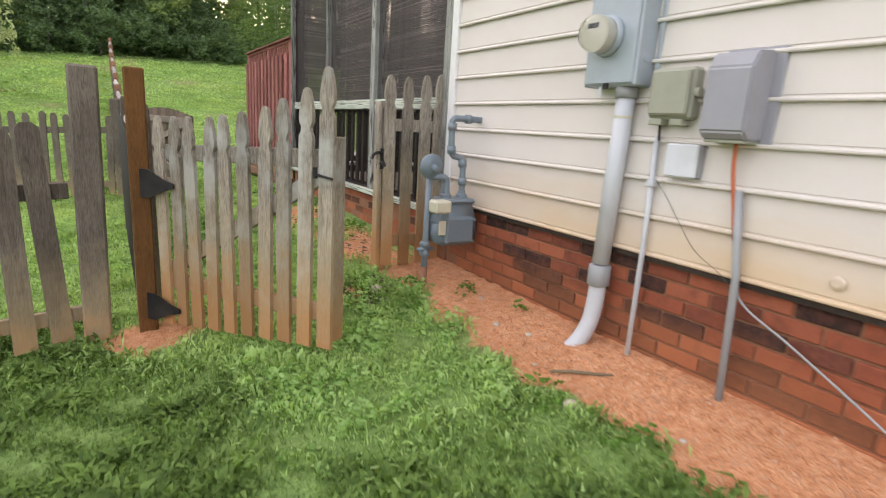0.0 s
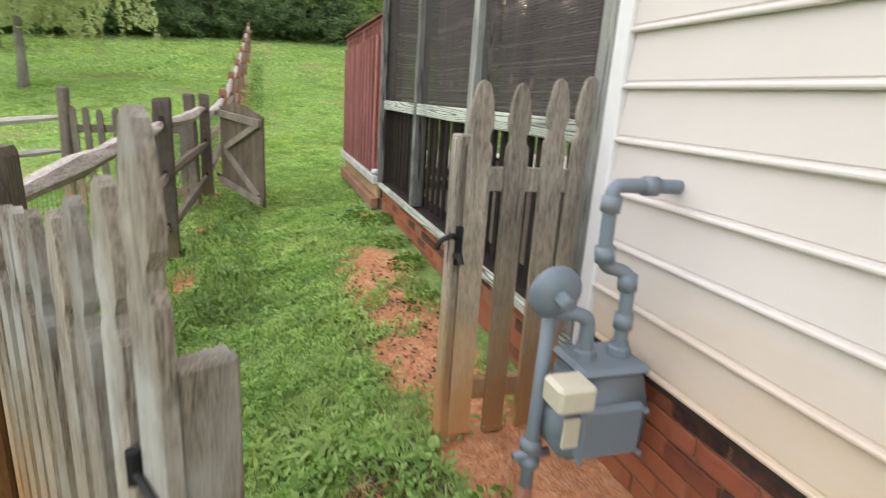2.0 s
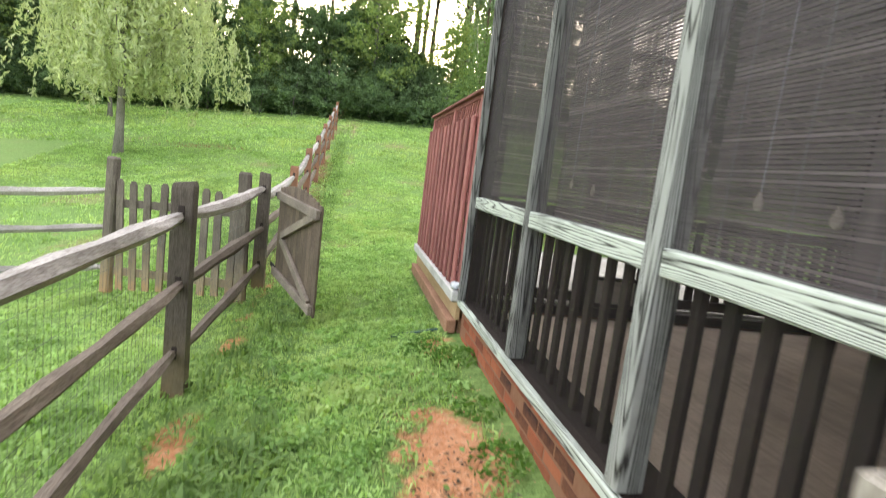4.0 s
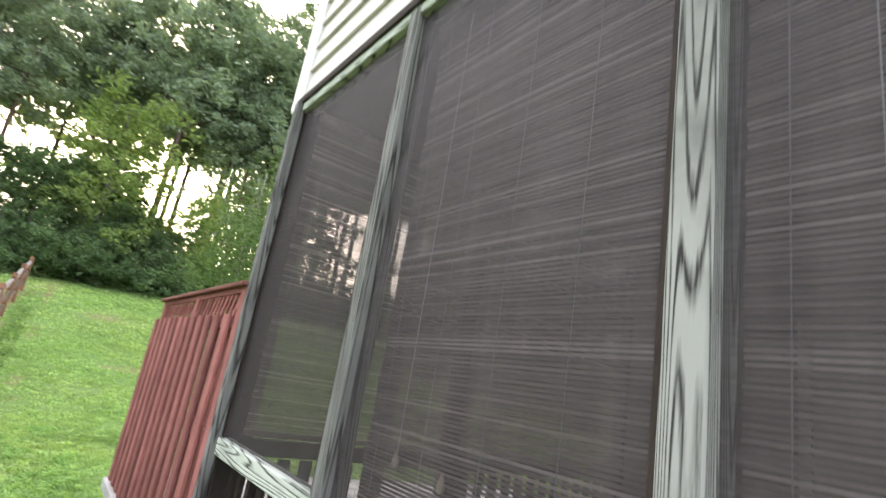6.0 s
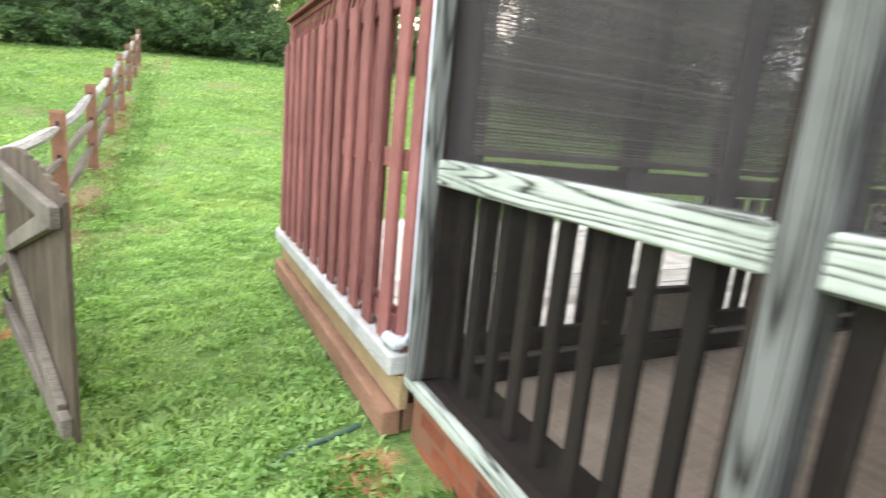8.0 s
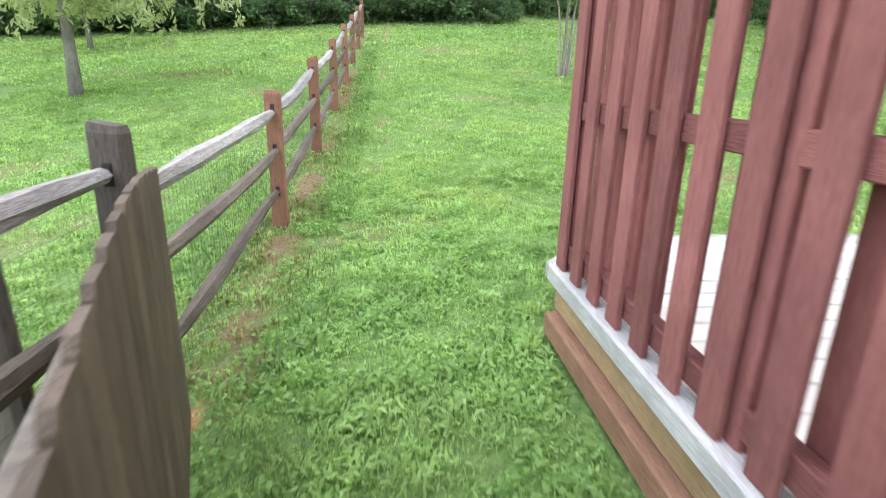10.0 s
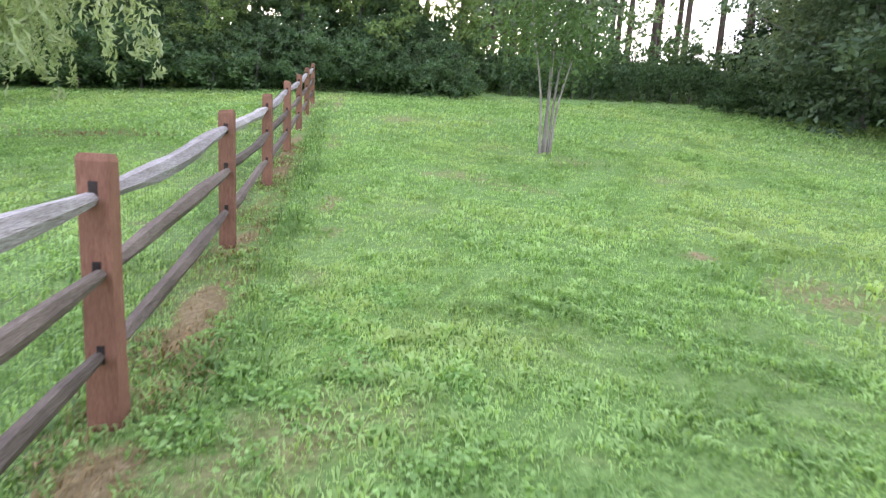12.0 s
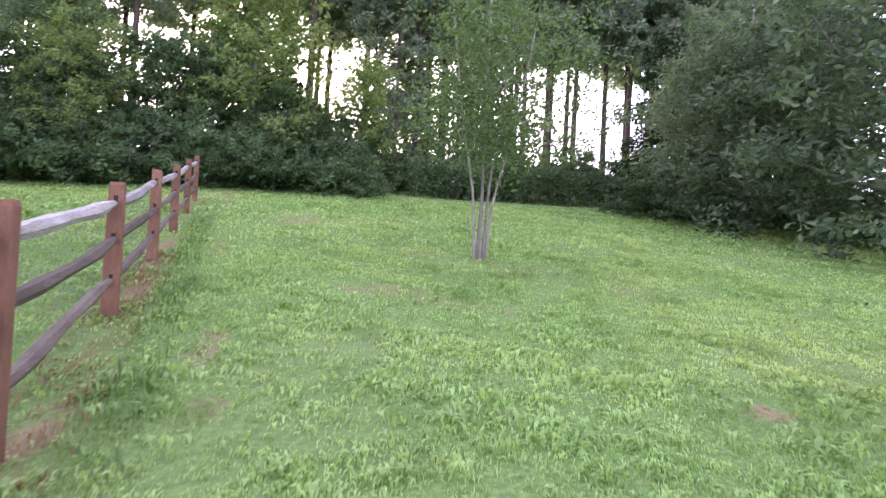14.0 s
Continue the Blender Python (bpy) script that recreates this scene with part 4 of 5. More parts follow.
part("body", bm, M["gas"], gas, "ribbed grey meter body", True)
bm = block(1.685, 1.915, Y - 0.115, Y + 0.075, 0.632, 0.662, 0.014)
part("top_cover", bm, M["gas"], gas)
front_cover = part("front_cover", block(1.69, 1.91, Y - 0.125, Y - 0.09, 0.375, 0.55, 0.016), M["gas"], gas)
part("index_box", block(1.57, 1.685, Y - 0.19, Y - 0.09, 0.585, 0.665, 0.012), M["cream"], gas, "cream index box")
part("name_plate", block(1.635, 1.685, Y - 0.132, Y - 0.12, 0.44, 0.53, 0.002), M["cream"], front_cover)
for x, z in ((1.7, 0.39), (1.9, 0.39), (1.7, 0.53), (1.9, 0.53)):
    part("bolt", lathe([(0.01, 0), (0.01, 0.012), (0.006, 0.014)], Matrix.Translation((x, Y - 0.123, z)) @ Matrix.Rotation(radians(90), 4, "X"), 6), M["gas"], front_cover)


# ---- picket fence and gates ----
def picket_outline(w, h):
    """A gothic picket: straight sides, a notched neck and a pointed head."""
    k = w / 2
    half = [(k, 0), (k, h - 0.24), (k * 0.98, h - 0.215), (k * 0.7, h - 0.195), (k * 0.66, h - 0.175), (k * 0.95, h - 0.15), (k * 0.98, h - 0.12), (k * 0.72, h - 0.05), (k * 0.42, h - 0.012), (0, h)]
    return half + [(-x, z) for x, z in half[-2::-1]]


side_fence = thing("side_picket_fence", (1.7, 3.37, 0.05), "short weathered picket fence between gate and house", "picket fence")
for x, h, z, w in ((1.556, 1.32, 0.11, 0.088), (1.7, 1.33, 0.1, 0.082), (1.838, 1.37, 0.085, 0.084), (1.94, 1.4, 0.07, 0.086)):
    part("picket", prism(picket_outline(w, h), 0.02, pose(x, 3.36, z, 0, rng.uniform(-0.6, 0.6), 0)), M["picket_clay"], side_fence)
part("post", block(1.482, 1.565, 3.373, 3.455, -0.15, 1.25, 0.006), M["picket_clay"], side_fence, "square fence post with a clay-stained foot")
part("stop", block(1.462, 1.481, 3.34, 3.4, 0.25, 1.24, 0.004), M["picket_clay"], side_fence)
for z in (0.24, 1.06):
    part("rail", block(1.566, 1.96, 3.372, 3.41, z, z + 0.085, 0.004), M["picket_clay"], side_fence)
latch_bm = block(1.462, 1.512, 3.345, 3.365, 0.8, 0.94, 0.004)
tube(curve_points([(1.49, 3.345, 0.9), (1.46, 3.32, 0.915), (1.42, 3.315, 0.9), (1.41, 3.32, 0.87)], 4), 0.01, 8, latch_bm)
tube([(1.485, 3.34, 0.84), (1.485, 3.3, 0.85), (1.49, 3.29, 0.82)], 0.012, 8, latch_bm)
part("latch", latch_bm, M["black"], side_fence, "black iron gate latch")

HINGE, TIP = Vector((0.13, 3.36, 0)), Vector((0.735, 2.31, 0))
leaf_dir = (TIP - HINGE).normalized()
leaf_yaw = math.degrees(math.atan2(leaf_dir.y, leaf_dir.x))
gate = thing("garden_gate", (0.05, 3.43, -0.25), "open weathered picket gate hung on a new brown post", "gate")
length = (TIP - HINGE).length
tops = [1.07, 1.075, 1.08, 1.085, 1.1, 1.12, 1.15, 1.19, 1.24, 1.33]
for k, z1 in enumerate(tops):
    p = HINGE + leaf_dir * (0.03 + (length - 0.03) * k / 9)
    z0 = -0.12 + 0.14 * k / 9
    part("picket", prism(picket_outline(0.082, z1 - z0), 0.02, pose(p.x, p.y, z0, 0, rng.uniform(-1.2, 1.2), leaf_yaw)), M["picket"], gate)
back = Vector((-leaf_dir.y, leaf_dir.x, 0))
if back.y < 0:
    back = -back
mid = (HINGE + TIP) / 2 + back * 0.03
for z in (0.12, 0.86):
    part("rail", block(-length / 2, length / 2 + 0.02, -0.019, 0.019, z, z + 0.085, 0.004, m=pose(mid.x, mid.y, 0, 0, -2.5, leaf_yaw)), M["picket"], gate)
part("brace", block(-0.68, 0.68, -0.018, 0.018, -0.04, 0.04, 0.004, m=pose(mid.x, mid.y, 0.53, 0, -30, leaf_yaw)), M["picket"], gate)
end = TIP + back * 0.05 + leaf_dir * 0.02
part("stile", block(-0.022, 0.022, -0.04, 0.04, 0.05, 1.03, 0.005, m=pose(end.x, end.y, 0, 0, 0, leaf_yaw)), M["picket"], gate)
part("post", block(-0.05, 0.05, -0.05, 0.05, -0.35, 1.32, 0.008, m=pose(0.04, 3.45, 0, 0, 0, 0)), M["brown_post"], gate, "new brown stained square post")
for z in (0.7, -0.02):
    hb = prism([(-0.035, -0.08), (-0.035, 0.08), (0.025, 0.08), (0.12, 0.035), (0.2, 0.013), (0.2, -0.013), (0.12, -0.035), (0.025, -0.08)], 0.008, pose(0.062, 3.36, z, 0, 0, -50))
    part("hinge", hb, M["black"], gate, "black iron strap hinge")
lp = TIP - back * 0.016
lb = tube([lp - leaf_dir * 0.06 + Vector((0, 0, 0.86)), lp + leaf_dir * 0.01 + Vector((0, 0, 0.85)), lp + leaf_dir * 0.05 + Vector((0, 0, 0.845))], 0.006, 8)
tube([lp - leaf_dir * 0.05 + Vector((0, 0, 0.89)), lp - leaf_dir * 0.05 + Vector((0, 0, 0.84))], 0.01, 8, lb)
part("latch_bar", lb, M["black"], gate, "black latch bar")

left_fence = thing("left_picket_fence", (-1.2, 3.3, -0.3), "old weathered picket fence in the grass", "picket fence")
part("post", block(-0.07, 0.07, -0.03, 0.03, -0.05, 1.58, 0.012, m=pose(-0.22, 3.46, -0.27, 0, 1, 0)), M["grey_post"], left_fence, "broad grey end post")
for k in range(12):
    x = -0.38 - k * 0.165
    y = 3.42 - k * 0.04
    h = 1.2 - 0.02 * (k % 3)
    part("picket", prism([(0.053, 0), (0.053, h - 0.05), (0.045, h - 0.02), (0.024, h), (-0.024, h), (-0.045, h - 0.02), (-0.053, h - 0.05), (-0.053, 0)], 0.02, pose(x, y, gz(x, y) + 0.04, rng.uniform(-1, 1), rng.uniform(-4, 2), 14)), M["grey_post"], left_fence)
for z in (0.15, 0.85):
    part("rail", block(-1.05, 1.0, -0.018, 0.018, z, z + 0.085, 0.004, m=pose(-1.25, 3.24, -0.27, 0, -1.5, 14)), M["grey_post"], left_fence)


# ---- split rail fence ----
def split_rail(a, b, r, seed):
    """A split rail: five-sided, uneven, pinched at both ends."""
    a, b = Vector(a), Vector(b)
    pts, rad = [], []
    for i in range(9):
        t = i / 8
        p = a.lerp(b, t)
        p.z += 0.012 * math.sin(seed + 5 * t) - 0.012 * math.sin(math.pi * t)
        p.x += 0.012 * math.sin(2 * seed + 4 * t)
        pts.append(p)
        rad.append(r * (0.55 if i in (0, 8) else 0.85 if i in (1, 7) else 1.0 + 0.12 * math.sin(seed * 3 + 9 * t)))
    return tube(pts, rad, 6, wobble=0.35)


def rail_post(x, y, h, w=0.062):
    """A square post with a worn top; rail_fence sets dark blocks for its rail holes."""
    z = gz(x, y)
    bm = bmesh.new()
    rings = []
    for zz, k in ((z - 0.3, 1.08), (z, 1.06), (z + h * 0.5, 1.0), (z + h - 0.03, 0.98), (z + h, 0.82)):
        rings.append([bm.verts.new((x + sx * w * k * (1 + 0.06 * math.sin(7 * zz + y)), y + sy * w * 0.85 * k, zz + (0.01 * math.sin(y * 3 + sx) if zz > z else 0))) for sx, sy in ((-1, -1), (1, -1), (1, 1), (-1, 1))])
    for a, b in zip(rings, rings[1:]):
        for k in range(4):
            bm.faces.new((a[k], a[(k + 1) % 4], b[(k + 1) % 4], b[k]))
    bm.faces.new(rings[0][::-1])
    bm.faces.new(rings[-1])
    bmesh.ops.bevel(bm, geom=[e for e in bm.edges if abs((e.verts[0].co - e.verts[1].co).z) > 0.1], offset=0.008, segments=1, affect="EDGES")
    return bm


def wire_mesh(x, y0, y1, top0, top1):
    bm = bmesh.new()
    k = int((y1 - y0) / 0.051)
    for i in range(1, k):
        y = y0 + (y1 - y0) * i / k
        t = top0 + (top1 - top0) * i / k
        tube([(x, y, gz(x, y) + 0.01), (x, y, t)], 0.0009, 3, bm, False)
    for j in range(8):
        tube([(x + 0.003, y0, gz(x, y0) + 0.03 + (top0 - gz(x, y0) - 0.03) * (j / 7)), (x + 0.003, y1, gz(x, y1) + 0.03 + (top1 - gz(x, y1) - 0.03) * (j / 7))], 0.0009, 3, bm, False)
    return bm


def rail_fence(name, label, posts, post_mat, rail_mat, heights, post_h, wires, first=0):
    f = thing(name, (posts[0][0], posts[0][1], gz(*posts[0])), label, "fence")
    for x, y in posts[first:]:
        part("post", rail_post(x, y, post_h), post_mat, f)
        for h in heights:
            q = gz(x, y) + h
            # Solid dark block paints in the shade of each rail hole.
            part("mortice", block(x - 0.022, x + 0.022, y - 0.056, y + 0.056, q - 0.035, q + 0.06, 0.008), M["mortice"], f, "dark block standing in for the shade of a rail hole")
    for i, ((xa, ya), (xb, yb)) in enumerate(zip(posts, posts[1:])):
        for j, h in enumerate(heights):
            part("rail", split_rail((xa, ya + 0.02, gz(xa, ya) + h), (xb, yb - 0.02, gz(xb, yb) + h), 0.052 if j == 0 else 0.046, i * 3.3 + j * 1.9), rail_mat if j == 0 else M["old_rail"], f, "", False)
        if i < wires:
            tagged(part("wire_mesh", wire_mesh(xa - 0.06, ya, yb, gz(xa, ya) + heights[0], gz(xb, yb) + heights[0]), M["wire"], f, "thin welded wire mesh"), kind="stuff")
    return f


rail_fence("old_rail_fence", "dark weathered three-rail split fence with wire mesh", [(0.06, 3.66), (0.09, 6.45), (0.11, 9.34)], M["grey_post"], M["pale_rail"], (1.12, 0.7, 0.27), 1.31, 2)
terra = [(0.115, 9.36)] + [(0.15 + 0.01 * k, 12.03 + 2.53 * k) for k in range(7)]
rail_fence("cedar_rail_fence", "reddish cedar three-rail split fence climbing the lawn", terra, M["terra_post"], M["pale_rail"], (1.02, 0.69, 0.33), 1.19, 4, 1)

# gate between fence and deck, standing open
g2 = thing("board_gate", (0.8, 7.7, 0.05), "open weathered board gate with a braced back", "gate")
A, B = Vector((0.31, 9.2, 0)), Vector((0.815, 7.66, 0))
d2 = (B - A).normalized()
yaw2 = math.degrees(math.atan2(d2.y, d2.x))
L2 = (B - A).length
for k in range(13):
    p = A + d2 * (0.06 + (L2 - 0.06) * k / 12)
    arch = 0.07 * math.sin(math.pi * k / 12)
    h = 1.0 + arch - 0.05 * (k / 12)
    part("board", prism([(0.062, 0), (0.062, h - 0.02), (0.045, h), (-0.045, h), (-0.062, h - 0.02), (-0.062, 0)], 0.018, pose(p.x, p.y, 0.1 + 0.02 * k / 12, 0, 0, yaw2)), M["gate_wood"], g2)
nb = Vector((d2.y, -d2.x, 0))
if nb.y > 0:
    nb = -nb
m2 = (A + B) / 2 + nb * 0.03
for z, t in ((0.17, 0), (1.0, 1.5)):
    part("rail", block(-L2 / 2, L2 / 2 + 0.03, -0.019, 0.019, z - 0.04, z + 0.045, 0.005, m=pose(m2.x, m2.y, 0, 0, t * 0.5, yaw2)), M["gate_rail"], g2)
for s, z in ((-26, 0.79), (26, 0.39)):
    q = m2 + d2 * 0.12
    part("brace", block(-0.66, 0.66, -0.018, 0.018, -0.038, 0.038, 0.004, m=pose(q.x, q.y, z, 0, s * 0.62, yaw2)), M["gate_rail"], g2)
for z in (1.0, 0.2):
    q = A + nb * 0.02
    part("hinge", block(-0.2, 0.05, -0.006, 0.006, z - 0.02, z + 0.03, 0.002, m=pose(q.x, q.y, 0, 0, 0, yaw2)), M["black"], g2)

cross = thing("cross_picket_fence", (-0.7, 9.0, -0.2), "old picket fence running off from the board gate", "picket fence")
C0, C1 = Vector((0.03, 8.72, 0)), Vector((-1.46, 9.3, 0))
cyaw = math.degrees(math.atan2((C1 - C0).y, (C1 - C0).x))
part("post", block(-0.065, 0.065, -0.035, 0.035, -0.2, 1.34, 0.02, m=pose(C0.x, C0.y, gz(C0.x, C0.y), 0, 1, cyaw)), M["grey_post"], cross, "broad grey post with a rounded top")
part("post", block(-0.06, 0.06, -0.05, 0.05, -0.2, 1.5, 0.02, m=pose(C1.x, C1.y, gz(C1.x, C1.y), 0, -2, cyaw)), M["grey_post"], cross)
for k in range(9):
    p = C0.lerp(C1, (k + 0.8) / 9.8)
    z = gz(p.x, p.y) + 0.06
    h = 1.06 + 0.015 * (k % 3) + 0.12 * (k / 9)
    part("picket", prism([(0.04, 0), (0.04, h - 0.04), (0.018, h), (-0.018, h), (-0.04, h - 0.04), (-0.04, 0)], 0.02, pose(p.x, p.y, z, 0, rng.uniform(-1.5, 1.5), cyaw)), M["grey_post"], cross)
cm = (C0 + C1) / 2
for z in (0.12, 0.86):
    part("rail", block(-0.78, 0.78, -0.018, 0.018, z, z + 0.085, 0.004, m=pose(cm.x, cm.y + 0.03, gz(cm.x, cm.y) + 0.06, 0, 3, cyaw)), M["grey_post"], cross)
for k, z in enumerate((0.3, 0.75, 1.15)):
    part("split_rail", split_rail((C1.x, C1.y, gz(C1.x, C1.y) + z), (C1.x - 2.7, C1.y + 0.4, gz(C1.x - 2.7, C1.y + 0.4) + z), 0.05, 2.0 + k), M["pale_rail"], cross)
part("far_post", rail_post(C1.x - 2.75, C1.y + 0.42, 1.3), M["grey_post"], cross)

# ---- small things on the ground ----
hose = thing("garden_hose", (1.7, 7.26, 0.15), "short end of dark green hose in the grass", "hose")
hp = curve_points([(1.85, 7.29, 0.0), (1.74, 7.275, 0.0), (1.62, 7.262, 0.0), (1.47, 7.235, 0.0)], 5)
part("tube", tube([(p.x, p.y, gz(p.x, p.y) + 0.014) for p in hp], 0.012, 10), M["hose"], hose, "", True)


def stone(x, y, r, label="pale stone lying on the clay"):
    bm = bmesh.new()
    bmesh.ops.create_icosphere(bm, subdivisions=2, radius=r)
    for v in bm.verts:
        v.co *= 1 + 0.25 * noise.noise(v.co * (2.0 / r) * 0.5 + Vector((x, y, 0)))
        v.co.z *= 0.55
    s = part("stone", bm, M["stone"], None, label, True)
    s.matrix_basis = pose(x, y, gz(x, y) + r * 0.25, 0, 0, rng.uniform(0, 360))
    return tagged(s, "", "stone", "stones on the bare soil")


for x, y, r in ((1.45, 1.36, 0.03), (1.72, 1.95, 0.018), (1.66, 2.15, 0.02), (1.35, 3.05, 0.04), (1.6, 0.95, 0.015), (1.8, 2.5, 0.014), (1.55, 1.7, 0.012)):
    stone(x, y, r)

stick = thing("stick", (1.63, 1.52, 0.1), "dead brown stick lying on the clay", "stick")
part("twig", tube([(x, y, gz(x, y) + 0.012) for x, y in ((1.55, 1.6), (1.62, 1.54), (1.7, 1.44), (1.74, 1.4))], [0.006, 0.008, 0.007, 0.004], 6), M["grey_post"], stick)

# loose crumbs of clay and grit
cr = np.random.default_rng(55)
ck = 9000
cx, cy = cr.uniform(1.3, 1.95, ck), cr.uniform(0.2, 6.4, ck)
ok = cr.uniform(0, 1, ck) < bare_at(cx, cy) * 0.9
cx, cy = cx[ok], cy[ok]
cs = cr.uniform(0.002, 0.008, len(cx)) * np.where(cr.uniform(0, 1, len(cx)) < 0.06, 2.2, 1)
six = np.array([(1, 0, 0), (-1, 0, 0), (0, 1, 0), (0, -1, 0), (0, 0, 0.7), (0, 0, -0.7)])
cv = np.stack([cx, cy, ground_z(cx, cy) + 0.002], 1)[:, None, :] + six[None] * cs[:, None, None] * cr.uniform(0.6, 1.3, (len(cx), 6, 1))
tri = np.array([(0, 2, 4), (2, 1, 4), (1, 3, 4), (3, 0, 4), (2, 0, 5), (1, 2, 5), (3, 1, 5), (0, 3, 5)])
cf = (np.arange(len(cx))[:, None, None] * 6 + tri[None]).reshape(-1, 3)
tagged(new("clay_crumbs", raw_mesh("clay_crumbs", cv.reshape(-1, 3), cf, M["crumb"])), "loose crumbs of red clay and grit", "gravel", kind="stuff")

# ---- grass ----
def blades(name, x0, x1, y0, y1, per_m2, w, h, material, label, keep=None, seed=1):
    r = np.random.default_rng(seed)
    k = int((x1 - x0) * (y1 - y0) * per_m2)
    x, y = r.uniform(x0, x1, k), r.uniform(y0, y1, k)
    ok = ~((x > 1.87) & (y < 9.92))
    ok &= r.uniform(0, 1, k) > bare_at(x, y) * 1.25
    ok &= r.uniform(0, 1, k) > dry_at(x, y) * (0 if "dry" in name else 1.05)
    ok &= r.uniform(0, 1, k) < 0.72 + 0.28 * wob(x, y, 5.0)
    if keep is not None:
        ok &= keep(x, y, r)
    x, y = x[ok], y[ok]
    k = len(x)
    size = r.uniform(0.6, 1.35, k) * (1 + 0.3 * wob(x, y, 2.3) + 0.45 * wob(x + 1, y, 11.0))
    a = r.uniform(0, 2 * np.pi, k)
    lean = r.uniform(0.25, 1.25, k)
    hh, ww = h * size, w * size * r.uniform(0.7, 1.3, k)
    base = np.stack([x, y, ground_z(x, y) - 0.008], 1)
    out = np.stack([np.cos(a), np.sin(a), np.zeros(k)], 1)
    side = np.stack([-np.sin(a), np.cos(a), r.uniform(-0.3, 0.3, k)], 1)
    up = np.array([0, 0, 1.0])
    middle = base + out * (hh * 0.35 * lean)[:, None] + up * (hh * 0.62)[:, None]
    tip = base + out * (hh * 0.95 * lean)[:, None] + up * (hh * (1.05 - 0.45 * lean))[:, None]
    v = np.stack([base, middle - side * ww[:, None] / 2, middle + side * ww[:, None] / 2, tip], 1).reshape(-1, 3)
    i = np.arange(k)[:, None] * 4
    f = np.concatenate([i + np.array([[0, 2, 1]]), i + np.array([[1, 2, 3]])], 1).reshape(-1, 3)
    return tagged(new(name, raw_mesh(name, v, f, material)), label, "grass", kind="stuff")


def fade_x(x, y):
    return np.clip((x + 3.2 + 0.3 * wob(x, y, 1.5)) / 1.0, 0, 1)


# Shade on the front lawn is painted by these darker blades.
blades("grass", -9.0, 1.9, -9.0, 3.0, 900, 0.022, 0.07, M["blade_shaded"], "lawn grass beside the house, darkened to paint in shade", lambda x, y, r: r.uniform(0, 1, len(x)) < np.clip((x + 9) / 4, 0, 1) * np.clip((y + 9) / 4, 0, 1) * np.clip(np.maximum((-2.4 - x) / 0.6, (-0.9 - y) / 0.6), 0, 1) * np.clip((3.2 - y) / 0.9, 0, 1), seed=15)
blades("grass", -3.3, 1.9, -1.9, 4.0, 6800, 0.016, 0.06, M["blade_shaded"], "short leafy lawn grass, darkened to paint in shade", lambda x, y, r: r.uniform(0, 1, len(x)) < fade_x(x, y) * np.clip((y + 1.7 + 0.4 * wob(x, y, 1.4)) / 0.9, 0, 1) * np.clip((3.4 - y + 0.3 * wob(x, y, 2.0) - 2.1 * np.clip(x, -0.2, 0.8)) / 0.9, 0, 1), seed=2)
blades("grass", -3.3, 1.9, 0.6, 8.0, 5200, 0.011, 0.05, M["blade"], "short leafy green lawn grass", lambda x, y, r: r.uniform(0, 1, len(x)) < fade_x(x, y) * np.clip((y - 2.5 - 0.3 * wob(x, y, 2.0) + 2.1 * np.clip(x, -0.2, 0.8)) / 0.9, 0, 1), seed=3)
blades("grass", -3.3, 4.6, 8.0, 14.4, 4600, 0.011, 0.052, M["blade"], "thick bright green lawn grass", lambda x, y, r: r.uniform(0, 1, len(x)) < fade_x(x, y) * np.clip((4.7 - x + 0.3 * wob(x, y, 1.5)) / 0.9, 0, 1) * np.clip((14.5 - y + 0.3 * wob(x, y, 1.3)) / 0.9, 0, 1), seed=4)
blades("grass", -7.0, 10.0, 14.0, 21.0, 1500, 0.018, 0.055, M["blade"], "green lawn grass on the slope", seed=5)
blades("grass", -8.0, -2.4, -1.0, 14.0, 300, 0.02, 0.09, M["blade"], "green lawn grass beyond the fence", seed=6)
blades("grass", 10.0, 20.0, 12.0, 21.0, 500, 0.028, 0.06, M["blade"], "green lawn grass at the side of the slope", seed=18)
blades("grass", 4.2, 11.0, 9.9, 14.0, 700, 0.02, 0.07, M["blade"], "green lawn grass behind the deck", seed=8)
blades("grass", -26.0, 26.0, 21.0, 34.0, 260, 0.04, 0.08, M["blade"], "distant green lawn grass", seed=9)
# Long grass whose darker colour also paints in the shade along the fences.
blades("long_grass", 0.42, 0.78, 9.4, 24.0, 800, 0.01, 0.1, M["long_blade"], "longer grass along the fence foot", seed=10)
blades("long_grass", 0.12, 0.8, 4.4, 9.2, 1300, 0.011, 0.09, M["long_blade"], "longer grass by the old fence, darkened for its shade", seed=16)
blades("long_grass", -0.9, 0.02, 8.8, 14.5, 600, 0.011, 0.09, M["long_blade"], "longer darker grass beyond the cedar fence", seed=17)
blades("dry_grass", -0.05, 0.5, 9.3, 20.0, 1500, 0.008, 0.06, M["blade_dry"], "dry straw along the fence foot", seed=11)
blades("dry_grass", -5.8, -1.6, 20.6, 22.2, 500, 0.02, 0.05, M["blade_dry"], "tan patch of dry grass on the slope", lambda x, y, r: r.uniform(0, 1, len(x)) < np.clip(1.2 - np.hypot((x + 3.7) / 1.6, (y - 21.4) / 0.55), 0, 1), seed=12)


